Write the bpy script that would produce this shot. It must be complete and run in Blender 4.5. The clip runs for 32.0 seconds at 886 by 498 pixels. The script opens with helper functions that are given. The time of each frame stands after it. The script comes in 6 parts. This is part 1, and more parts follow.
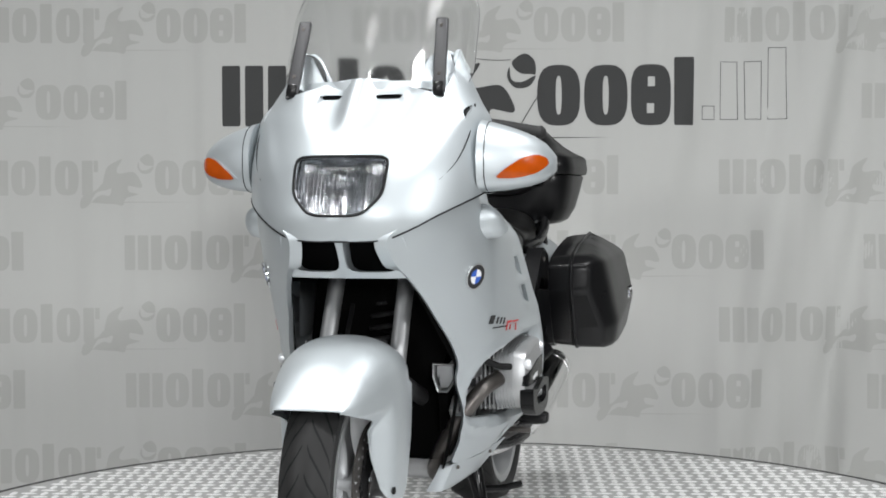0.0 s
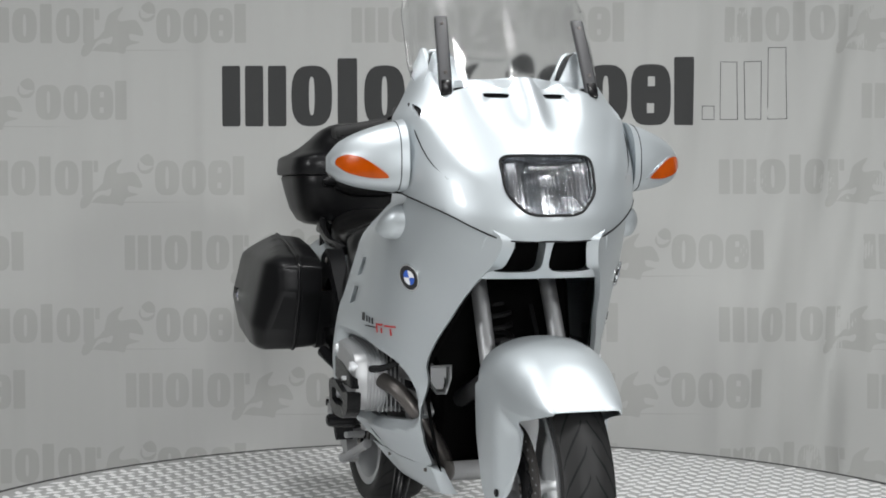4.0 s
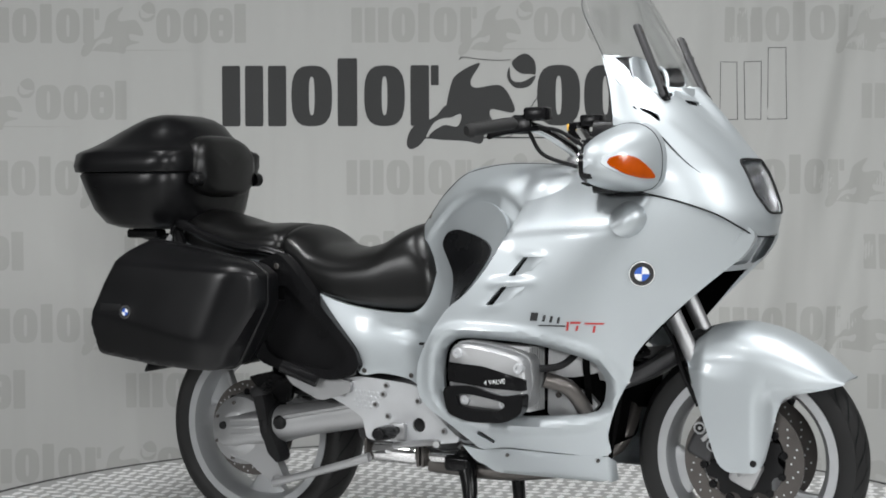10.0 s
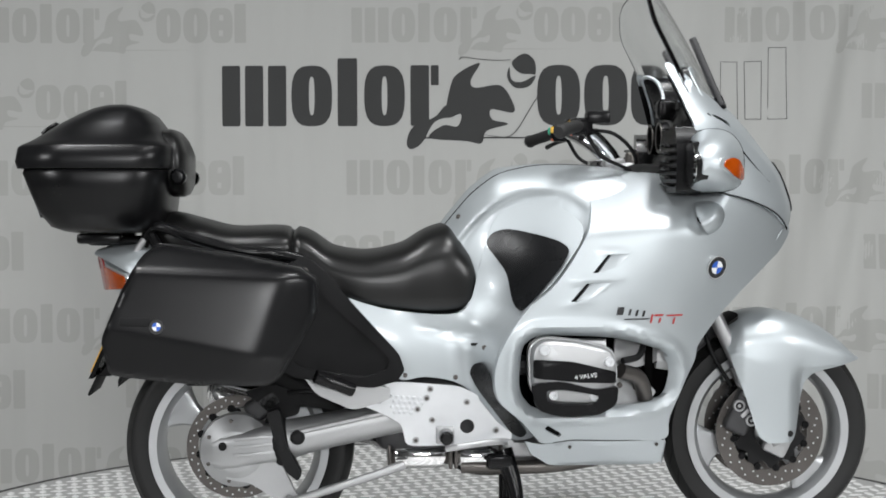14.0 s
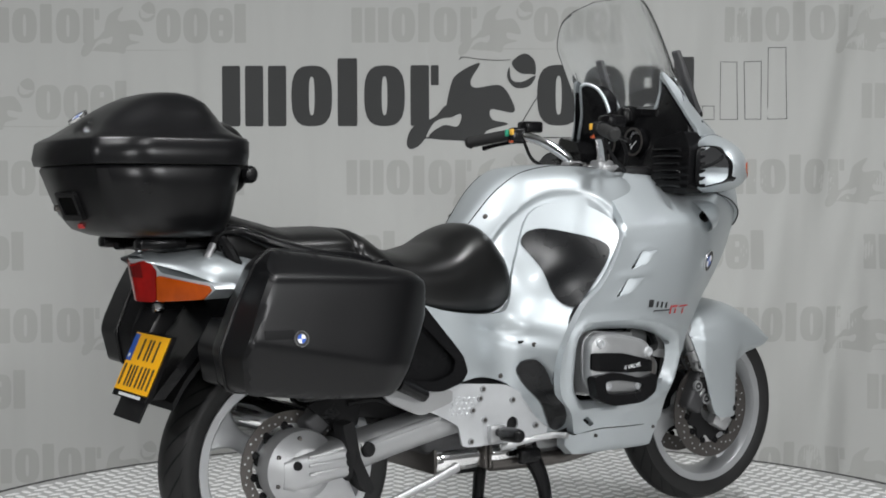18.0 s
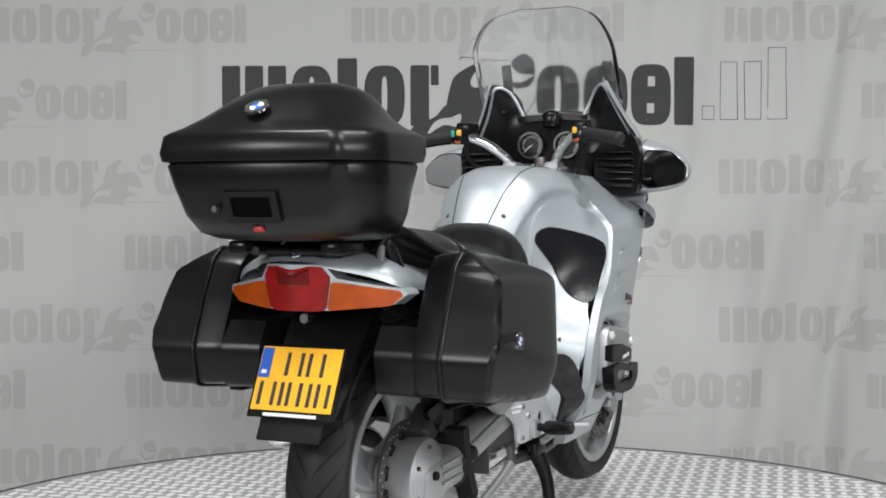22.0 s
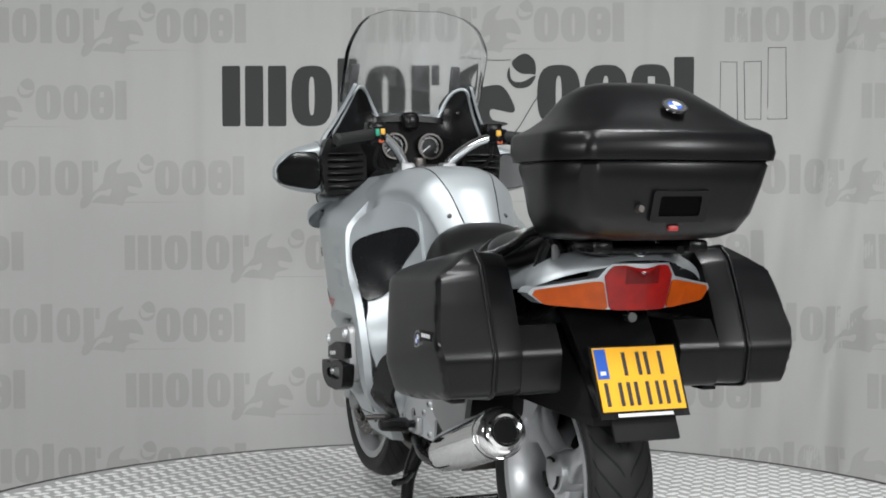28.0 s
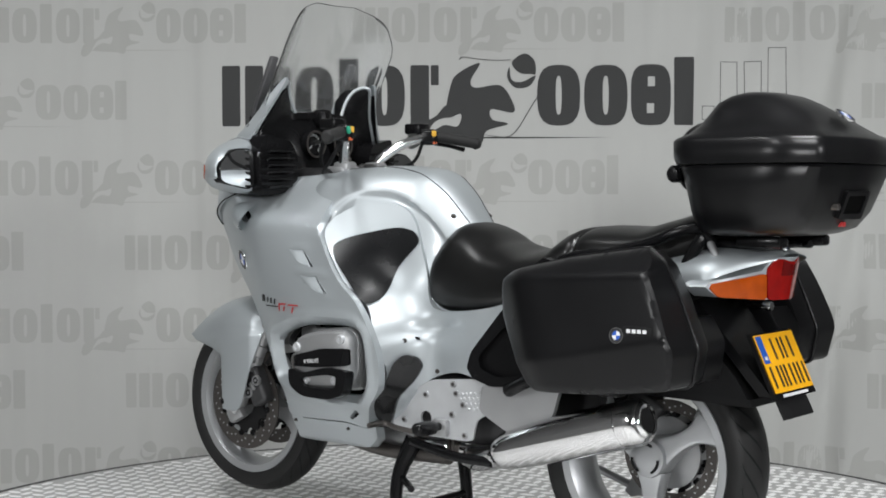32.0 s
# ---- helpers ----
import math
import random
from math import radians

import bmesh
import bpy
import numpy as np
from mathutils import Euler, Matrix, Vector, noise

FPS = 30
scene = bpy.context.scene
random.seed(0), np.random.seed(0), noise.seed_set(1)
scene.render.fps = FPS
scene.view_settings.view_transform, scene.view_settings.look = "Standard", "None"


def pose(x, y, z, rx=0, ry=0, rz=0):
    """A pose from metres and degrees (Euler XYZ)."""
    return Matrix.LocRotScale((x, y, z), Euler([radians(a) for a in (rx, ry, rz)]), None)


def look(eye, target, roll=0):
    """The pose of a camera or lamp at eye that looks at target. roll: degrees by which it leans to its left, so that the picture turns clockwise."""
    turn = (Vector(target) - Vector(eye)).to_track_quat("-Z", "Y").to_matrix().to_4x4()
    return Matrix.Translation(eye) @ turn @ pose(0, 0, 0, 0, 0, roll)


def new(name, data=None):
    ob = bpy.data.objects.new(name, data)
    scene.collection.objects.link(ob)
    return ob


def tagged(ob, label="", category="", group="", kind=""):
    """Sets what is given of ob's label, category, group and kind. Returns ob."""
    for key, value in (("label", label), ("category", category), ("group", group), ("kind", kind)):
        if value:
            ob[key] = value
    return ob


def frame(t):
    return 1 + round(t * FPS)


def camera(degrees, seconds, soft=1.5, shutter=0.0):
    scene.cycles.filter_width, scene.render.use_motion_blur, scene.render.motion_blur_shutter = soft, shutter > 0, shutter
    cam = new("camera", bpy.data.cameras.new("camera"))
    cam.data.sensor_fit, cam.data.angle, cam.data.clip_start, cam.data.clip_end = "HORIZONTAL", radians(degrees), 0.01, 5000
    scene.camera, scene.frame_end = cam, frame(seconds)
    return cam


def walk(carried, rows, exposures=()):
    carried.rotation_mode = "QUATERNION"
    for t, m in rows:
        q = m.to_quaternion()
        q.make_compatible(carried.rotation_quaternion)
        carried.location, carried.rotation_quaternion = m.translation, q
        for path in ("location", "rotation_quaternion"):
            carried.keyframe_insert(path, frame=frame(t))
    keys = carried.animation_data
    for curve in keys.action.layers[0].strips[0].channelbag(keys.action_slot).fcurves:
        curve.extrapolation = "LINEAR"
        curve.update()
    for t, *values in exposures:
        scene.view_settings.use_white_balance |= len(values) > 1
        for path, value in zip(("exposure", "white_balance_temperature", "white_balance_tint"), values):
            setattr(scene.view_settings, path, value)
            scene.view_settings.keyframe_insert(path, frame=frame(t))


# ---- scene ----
from functools import lru_cache

# Turntable show: a touring motorcycle turns on a round deck before a printed curtain; the camera stands still.
H = 1.019
cam = camera(34.34, 32.0, soft=1.8)
EYE = look((0, -4.156, H), (-0.0422, 0, H - 0.1512), -0.118)
walk(cam, [(0.0, EYE), (32.0, EYE)], [
    (0.0, -0.03), (1.0, -0.01), (2.0, -0.04), (3.0, -0.15), (6.0, -0.25), (8.0, -0.21), (10.0, -0.25), (12.0, -0.22), (14.0, -0.22), (17.0, -0.28), (19.0, -0.22), (21.0, -0.15),
    (22.0, -0.05), (23.0, 0.10), (25.0, 0.17), (28.0, -0.14), (30.0, -0.24), (32.0, -0.18)])

# ---- world and light ----
world = bpy.data.worlds.new("world")
scene.world = world
world.use_nodes = True
world.node_tree.nodes["Background"].inputs[0].default_value = (0.9, 0.95, 1.0, 1)
world.node_tree.nodes["Background"].inputs[1].default_value = 0.05


def lamp(name, at, target, sx, sy, watts, spread=180, label="unseen fill light panel added to brighten the turntable", col=(0.975, 0.985, 0.995)):
    d = bpy.data.lights.new(name, "AREA")
    d.shape, d.size, d.size_y, d.energy, d.color, d.spread = "RECTANGLE", sx, sy, watts, col, radians(spread)
    ob = new(name, d)
    ob.matrix_world = look(at, target)
    tagged(ob, label, "light")
    return ob


# Unseen fill lamps, added to brighten flanks and curtain from the front.
lamp("fill_light", (0.9, -7.6, 2.0), (0.1, 0.1, 0.3), 1.3, 0.8, 192)
lamp("fill_light", (4.1, -4.2, 2.4), (0.2, 0, 0.3), 0.9, 0.7, 122)
lamp("fill_light", (-4.1, -4.2, 2.4), (-0.2, 0, 0.3), 0.9, 0.7, 102)
# Ceiling lights out of view; spread is narrowed to keep the curtain's top darker.
for lx, share in ((-1.5, 0.85), (1.5, 1.15)):
    for ly, w in ((-3.0, 46), (-0.9, 38)):
        lamp("ceiling_light", (lx, ly, 4.6), (lx * 0.8, ly + 0.3, 0), 0.5, 0.5, w * share, 105, "square ceiling light over the turntable, beam narrowed to dim the curtain top")


# ---- materials ----
def mat(name, base, rough=0.5, metal=0.0, coat=0.0, var=0.08, scale=6.0, grain=0.0, gscale=300.0, rvar=0.08, spec=0.5):
    """A surface with variation at two scales: broad wear by a soft noise, and fine relief by a small one."""
    m = bpy.data.materials.new(name)
    m.use_nodes = True
    nt = m.node_tree
    n, lk = nt.nodes, nt.links
    b = n["Principled BSDF"]
    b.inputs["Metallic"].default_value = metal
    b.inputs["Coat Weight"].default_value = coat
    b.inputs["Coat Roughness"].default_value = 0.05
    b.inputs["Specular IOR Level"].default_value = spec
    tc = n.new("ShaderNodeTexCoord")
    a = n.new("ShaderNodeTexNoise")
    a.inputs["Scale"].default_value, a.inputs["Detail"].default_value = scale, 5.0
    lk.new(tc.outputs["Object"], a.inputs["Vector"])
    mix = n.new("ShaderNodeMix")
    mix.data_type = "RGBA"
    mix.inputs[6].default_value = (*[c * (1 - var) for c in base], 1)
    mix.inputs[7].default_value = (*[min(1, c * (1 + var)) for c in base], 1)
    lk.new(a.outputs["Fac"], mix.inputs[0])
    lk.new(mix.outputs[2], b.inputs["Base Color"])
    r = n.new("ShaderNodeMapRange")
    r.inputs[3].default_value, r.inputs[4].default_value = max(0.02, rough - rvar), min(1, rough + rvar)
    lk.new(a.outputs["Fac"], r.inputs[0])
    lk.new(r.outputs[0], b.inputs["Roughness"])
    if grain:
        g = n.new("ShaderNodeTexNoise")
        g.inputs["Scale"].default_value, g.inputs["Detail"].default_value = gscale, 3.0
        lk.new(tc.outputs["Object"], g.inputs["Vector"])
        bump = n.new("ShaderNodeBump")
        bump.inputs["Strength"].default_value, bump.inputs["Distance"].default_value = grain, 0.001
        lk.new(g.outputs["Fac"], bump.inputs["Height"])
        lk.new(bump.outputs[0], b.inputs["Normal"])
    return m


SILVER = mat("silver_paint", (0.458, 0.494, 0.512), 0.45, 0.62, 0.32, 0.03, 3.0, 0.04, 900)
BLACK = mat("black_plastic", (0.006, 0.006, 0.0065), 0.25, 0, 0, 0.25, 9.0, 0.05, 700, 0.07, 0.20)
CASE = mat("black_case_plastic", (0.0045, 0.0045, 0.005), 0.30, 0, 0, 0.3, 7.0, 0.04, 520, 0.07, 0.28)
MATTE = mat("matt_black", (0.006, 0.006, 0.0065), 0.65, 0, 0, 0.2, 8.0, 0.2, 400, 0.08, 0.25)
VINYL = mat("black_vinyl", (0.005, 0.005, 0.005), 0.32, 0, 0, 0.3, 5.0, 0.15, 330, 0.07, 0.42)
STRIP = mat("grey_strip", (0.045, 0.045, 0.047), 0.45, 0, 0, 0.15, 9.0, 0.1, 500, 0.06, 0.4)
# Near-black for sheets in openings and recesses: their shade is put into the colour.
SHADE = mat("recess_shade", (0.002, 0.002, 0.002), 0.9, 0, 0, 0.2, 8.0, 0.1, 300, 0.05, 0.05)
RUBBER = mat("tyre_rubber", (0.010, 0.010, 0.010), 0.72, 0, 0, 0.3, 20.0, 0.2, 500)
PADM = mat("knee_pad_rubber", (0.006, 0.0063, 0.007), 0.27, 0, 0, 0.25, 12.0, 0.10, 600, 0.06, 0.35)
ALU = mat("cast_aluminium", (0.42, 0.425, 0.43), 0.45, 0.8, 0, 0.08, 14.0, 0.2, 350)
RIMM = mat("painted_rim", (0.46, 0.472, 0.482), 0.38, 0.7, 0.3, 0.05, 12.0, 0.06, 500)
PLATE = mat("brushed_plate", (0.64, 0.655, 0.67), 0.38, 0.6, 0, 0.08, 25.0, 0.12, 450)
STEEL = mat("brake_steel", (0.115, 0.106, 0.100), 0.38, 0.8, 0, 0.15, 30.0, 0.15, 600)
CHROME = mat("chrome", (0.82, 0.82, 0.82), 0.1, 1.0, 0, 0.04, 9.0, 0, 300, 0.05)
DARKALU = mat("dark_engine_metal", (0.05, 0.05, 0.052), 0.5, 0.5, 0, 0.3, 25.0, 0.3, 300)
ORANGE = mat("amber_lens", (0.36, 0.054, 0.0), 0.16, 0, 0.15, 0.35, 28.0, 0.3, 180, 0.05, 0.35)
RED = mat("red_lens", (0.23, 0.003, 0.002), 0.16, 0, 0.15, 0.5, 24.0, 0.3, 180, 0.05, 0.35)
DARKRED = mat("dark_red_lens", (0.10, 0.002, 0.002), 0.22, 0, 0.1, 0.4, 30.0, 0.3, 180, 0.05, 0.3)
YELLOW = mat("yellow_plate", (0.90, 0.44, 0.004), 0.5, 0, 0.0, 0.04, 20.0, 0.05)
BLUE = mat("blue_enamel", (0.02, 0.10, 0.48), 0.3, 0, 0.5, 0.05)
WHITE = mat("white_enamel", (0.78, 0.79, 0.80), 0.3, 0, 0.5, 0.03)
INK = mat("black_ink", (0.015, 0.015, 0.016), 0.5)
REDINK = mat("red_ink", (0.42, 0.03, 0.03), 0.4)
GREEN = mat("green_key", (0.02, 0.30, 0.18), 0.4)
AMBERKEY = mat("yellow_key", (0.75, 0.42, 0.05), 0.4)
COPPER = mat("red_key", (0.55, 0.10, 0.03), 0.4)
REFLECTOR = mat("lamp_reflector", (0.43, 0.44, 0.46), 0.2, 1.0, 0, 0.1, 30.0, 0.3, 60, 0.06)
MIRROR = mat("mirror_glass", (0.85, 0.86, 0.87), 0.03, 1.0, 0, 0.01, 5.0, 0, 300, 0.01)
# One aluminium plate in two tones: treads' glint is put into the paler one.
DECK = mat("deck_aluminium", (0.47, 0.47, 0.465), 0.48, 0.4, 0, 0.15, 4.0, 0.2, 150)
TREADM = mat("tread_glint", (0.94, 0.94, 0.93), 0.32, 0.3, 0, 0.08, 30.0, 0.1, 300)
EDGEM = mat("deck_edge", (0.045, 0.045, 0.045), 0.5, 0.2, 0, 0.2)
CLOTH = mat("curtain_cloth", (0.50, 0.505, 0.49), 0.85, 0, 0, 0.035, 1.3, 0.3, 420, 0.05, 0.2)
PRINT = mat("dark_print", (0.055, 0.056, 0.056), 0.75, 0, 0, 0.1, 3.0, 0.25, 420, 0.05, 0.2)
PALE = mat("pale_print", (0.432, 0.434, 0.418), 0.85, 0, 0, 0.06, 2.0, 0.3, 420, 0.05, 0.2)
WALLM = mat("grey_wall", (0.16, 0.16, 0.16), 0.8, 0, 0, 0.05, 1.0, 0.2, 60)
FLOORM = mat("grey_floor", (0.42, 0.42, 0.41), 0.5, 0, 0, 0.12, 1.5, 0.1, 80)


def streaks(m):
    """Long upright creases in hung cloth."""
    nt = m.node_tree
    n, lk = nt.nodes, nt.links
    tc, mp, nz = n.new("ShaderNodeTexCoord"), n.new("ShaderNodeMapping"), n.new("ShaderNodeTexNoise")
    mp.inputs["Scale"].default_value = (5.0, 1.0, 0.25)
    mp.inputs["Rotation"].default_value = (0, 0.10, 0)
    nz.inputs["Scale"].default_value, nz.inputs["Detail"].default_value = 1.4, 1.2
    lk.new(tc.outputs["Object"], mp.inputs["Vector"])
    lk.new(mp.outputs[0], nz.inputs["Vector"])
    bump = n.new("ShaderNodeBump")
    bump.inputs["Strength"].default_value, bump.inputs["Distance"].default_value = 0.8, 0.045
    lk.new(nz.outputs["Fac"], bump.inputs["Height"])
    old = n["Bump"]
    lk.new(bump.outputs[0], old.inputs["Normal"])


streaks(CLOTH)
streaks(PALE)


def glass(name, tint, rough=0.02, ior=1.46):
    m = bpy.data.materials.new(name)
    m.use_nodes = True
    b = m.node_tree.nodes["Principled BSDF"]
    b.inputs["Base Color"].default_value = (*tint, 1)
    b.inputs["Transmission Weight"].default_value = 1.0
    b.inputs["Roughness"].default_value, b.inputs["IOR"].default_value = rough, ior
    return m


SCREEN = glass("clear_screen", (0.95, 0.96, 0.96), 0.05)
LENS = glass("clear_lens", (0.93, 0.94, 0.95), 0.03)


def flutes(m):
    """Fine upright prisms moulded in a lamp's lens."""
    n, lk = m.node_tree.nodes, m.node_tree.links
    tc, wv, bp = n.new("ShaderNodeTexCoord"), n.new("ShaderNodeTexWave"), n.new("ShaderNodeBump")
    wv.bands_direction = "Y"
    wv.inputs["Scale"].default_value, wv.inputs["Distortion"].default_value = 32.0, 1.5
    bp.inputs["Strength"].default_value, bp.inputs["Distance"].default_value = 0.6, 0.003
    lk.new(tc.outputs["Object"], wv.inputs["Vector"])
    lk.new(wv.outputs["Fac"], bp.inputs["Height"])
    lk.new(bp.outputs[0], n["Principled BSDF"].inputs["Normal"])


flutes(LENS)


# ---- mesh tools ----
ZB = 0.05  # the drawing's height of the deck's top
ORIGIN = {}


def thing(name, label, category, origin=(0, 0, 0), group=""):
    """A top-level thing on the bike's own axes, with its base at origin."""
    ob = new(name)
    ORIGIN[name if ob.name == name else ob.name] = Vector(origin)
    tagged(ob, label, category, group)
    return ob


def part(name, bm, material, parent, label="", flat=30, kind=""):
    """One mesh under a thing or under a part. flat: degrees past which an edge stays sharp."""
    top = parent
    while top.parent:
        top = top.parent
    o = ORIGIN.get(top.name, Vector((0, 0, 0)))
    if top.name in ORIGIN:
        bmesh.ops.translate(bm, verts=bm.verts, vec=-o - Vector((0, 0, ZB)))
    me = bpy.data.meshes.new(name)
    bmesh.ops.recalc_face_normals(bm, faces=bm.faces)
    for f in bm.faces:
        f.smooth = True
    for e in bm.edges:
        if len(e.link_faces) == 2 and e.calc_face_angle(0) > radians(flat):
            e.smooth = False
    bm.to_mesh(me)
    bm.free()
    for m in material if isinstance(material, (list, tuple)) else [material]:
        me.materials.append(m)
    ob = new(name, me)
    ob.parent = parent
    tagged(ob, label, "", "", kind)
    return ob


def spline(pts, n, closed=False):
    """Points on a Catmull-Rom curve through pts, n to a span."""
    P = [np.array(p, float) for p in pts]
    k = len(P)
    out = []
    for i in range(k if closed else k - 1):
        if closed:
            a, b, c, d = P[i - 1], P[i], P[(i + 1) % k], P[(i + 2) % k]
        else:
            b, c = P[i], P[i + 1]
            a = P[i - 1] if i else 2 * b - c
            d = P[i + 2] if i + 2 < k else 2 * c - b
        for j in range(n):
            t = j / n
            out.append(0.5 * (2 * b + (c - a) * t + (2 * a - 5 * b + 4 * c - d) * t * t + (3 * b - a - 3 * c + d) * t ** 3))
    if not closed:
        out.append(P[-1])
    return out


def curve1(xs, ys):
    """A smooth function through a few heights (monotone cubic)."""
    xs, ys = np.array(xs, float), np.array(ys, float)
    h = np.diff(xs)
    d = np.diff(ys) / h
    m = np.zeros(len(xs))
    m[0], m[-1] = d[0], d[-1]
    for i in range(1, len(xs) - 1):
        m[i] = 0 if d[i - 1] * d[i] <= 0 else 2 * d[i - 1] * d[i] / (d[i - 1] + d[i])

    def f(x):
        x = min(max(x, xs[0]), xs[-1])
        i = min(int(np.searchsorted(xs, x, "right")) - 1, len(h) - 1)
        t = (x - xs[i]) / h[i]
        return float((2 * t ** 3 - 3 * t * t + 1) * ys[i] + (t ** 3 - 2 * t * t + t) * h[i] * m[i]
                     + (3 * t * t - 2 * t ** 3) * ys[i + 1] + (t ** 3 - t * t) * h[i] * m[i + 1])
    return f


def sheet(ctrl, stiff=0.002):
    """A smooth surface f(a, b) bent over a few control heights (thin plate)."""
    C = np.array(ctrl, float)
    n = len(C)

    def phi(r2):
        return np.where(r2 > 1e-12, r2 * np.log(np.maximum(r2, 1e-12)), 0)
    K = phi(((C[:, None, :2] - C[None, :, :2]) ** 2).sum(2)) + np.eye(n) * stiff
    Pm = np.c_[np.ones(n), C[:, :2]]
    A = np.block([[K, Pm], [Pm.T, np.zeros((3, 3))]])
    w = np.linalg.solve(A, np.r_[C[:, 2], np.zeros(3)])

    def f(a, b):
        r2 = (C[:, 0] - a) ** 2 + (C[:, 1] - b) ** 2
        return float(w[:n] @ phi(r2) + w[n] + w[n + 1] * a + w[n + 2] * b)
    return f


def inside(p, poly):
    x, y = p
    c = False
    for i in range(len(poly)):
        (x1, y1), (x2, y2) = poly[i - 1][:2], poly[i][:2]
        if (y1 > y) != (y2 > y) and x < (x2 - x1) * (y - y1) / (y2 - y1) + x1:
            c = not c
    return c


def fill2d(outline, holes=(), step=0.02):
    """Triangles that fill an outline with holes, with points inside about step apart."""
    from mathutils.geometry import delaunay_2d_cdt
    vs, es = [], []

    def ring(r):
        k0 = len(vs)
        vs.extend(Vector((float(p[0]), float(p[1]))) for p in r)
        es.extend((k0 + i, k0 + (i + 1) % len(r)) for i in range(len(r)))
    ring(outline)
    for h in holes:
        ring(h)
    if step:
        O = np.array([(p[0], p[1]) for p in outline])
        B = np.array([(v[0], v[1]) for v in vs])
        lo, hi = O.min(0), O.max(0)
        row = 0
        y = lo[1]
        while y < hi[1]:
            x = lo[0] + (row % 2) * step / 2
            while x < hi[0]:
                if inside((x, y), outline) and not any(inside((x, y), h) for h in holes):
                    if ((B - (x, y)) ** 2).sum(1).min() > (0.45 * step) ** 2:
                        vs.append(Vector((x, y)))
                x += step
            y += step * 0.866
            row += 1
    v2, _, f2, *_ = delaunay_2d_cdt(vs, es, [], 1, 1e-6)
    keep = []
    for f in f2:
        c = sum((v2[i] for i in f), Vector((0, 0))) / len(f)
        if inside(c, outline) and not any(inside(c, h) for h in holes):
            keep.append(f)
    return [tuple(v) for v in v2], keep


def panel(outline, where, holes=(), step=0.02, lip=(0, -0.02, 0), bm=None, wrap=None):
    """A thin moulded panel: the outline, filled, set in space by where(a, b), its edges folded by lip."""
    bm = bm or bmesh.new()
    v2, f2 = fill2d(outline, holes, step)
    vs = [bm.verts.new(where(*v)) for v in v2]
    faces = []
    for f in f2:
        try:
            faces.append(bm.faces.new([vs[i] for i in f]))
        except ValueError:
            pass
    for v in vs:
        if not v.link_faces:
            bm.verts.remove(v)
    if lip:
        edges = [e for f in faces for e in f.edges if len(e.link_faces) == 1]
        r = bmesh.ops.extrude_edge_only(bm, edges=list(set(edges)))
        new_v = [g for g in r["geom"] if isinstance(g, bmesh.types.BMVert)]
        L = lip if callable(lip) else (lambda co: Vector(lip))
        for v in new_v:
            v.co += L(v.co)
    return bm


def slab(outline, axis, a0, a1, holes=(), bevel=0.004, bm=None):
    """A plate cut to an outline, between a0 and a1 along an axis ('y': outline is x, z; 'x': y, z; 'z': x, y)."""
    bm = bm or bmesh.new()

    def at(p, q, d):
        return {"y": (p, d, q), "x": (d, p, q), "z": (p, q, d)}[axis]
    v2, f2 = fill2d(outline, holes, 0)
    c = np.mean(np.array([(p[0], p[1]) for p in outline]), axis=0)
    top = [bm.verts.new(at(x, y, a1)) for x, y in v2]
    bot = [bm.verts.new(at(x, y, a0)) for x, y in v2]
    edge = {}
    for f in f2:
        bm.faces.new([top[i] for i in f])
        bm.faces.new([bot[i] for i in reversed(f)])
        for i, j in zip(f, f[1:] + f[:1]):
            edge[(i, j)] = 1
    for i, j in edge:
        if (j, i) not in edge:
            bm.faces.new((top[j], top[i], bot[i], bot[j]))
    return bm


def skin(rows, closed=False, caps=True, bm=None):
    """A surface over rows of points; closed: each row is a loop."""
    bm = bm or bmesh.new()
    R = [[bm.verts.new(tuple(p)) for p in r] for r in rows]
    n = len(R[0])
    for a, b in zip(R, R[1:]):
        for i in range(n if closed else n - 1):
            j = (i + 1) % n
            try:
                bm.faces.new((a[i], a[j], b[j], b[i]))
            except ValueError:
                pass
    if caps and closed:
        for r in (R[0][::-1], R[-1]):
            c = bm.verts.new(sum((v.co for v in r), Vector()) / n)
            for i in range(n):
                bm.faces.new((r[i], r[(i + 1) % n], c))
    return bm


def tube(pts, r, seg=12, n=6, bm=None, smooth=True):
    """A round bar along a curve; r may be a list, one radius a point."""
    rr = list(r) if isinstance(r, (list, tuple)) else [r] * len(pts)
    P = spline([(*p, q) for p, q in zip(pts, rr)], n) if smooth else [np.array((*p, q)) for p, q in zip(pts, rr)]
    rows = []
    up = Vector((0.13, 0.37, 0.92))
    for i, p in enumerate(P):
        d = Vector((P[min(i + 1, len(P) - 1)] - P[max(i - 1, 0)])[:3]).normalized()
        s = d.cross(up)
        if s.length < 0.05:
            s = d.cross(Vector((1, 0, 0)))
        s.normalize()
        t = s.cross(d)
        up = t
        rows.append([Vector(p[:3]) + (s * math.cos(a) + t * math.sin(a)) * max(p[3], 1e-4) for a in [2 * math.pi * k / seg for k in range(seg)]])
    return skin(rows, True, True, bm)


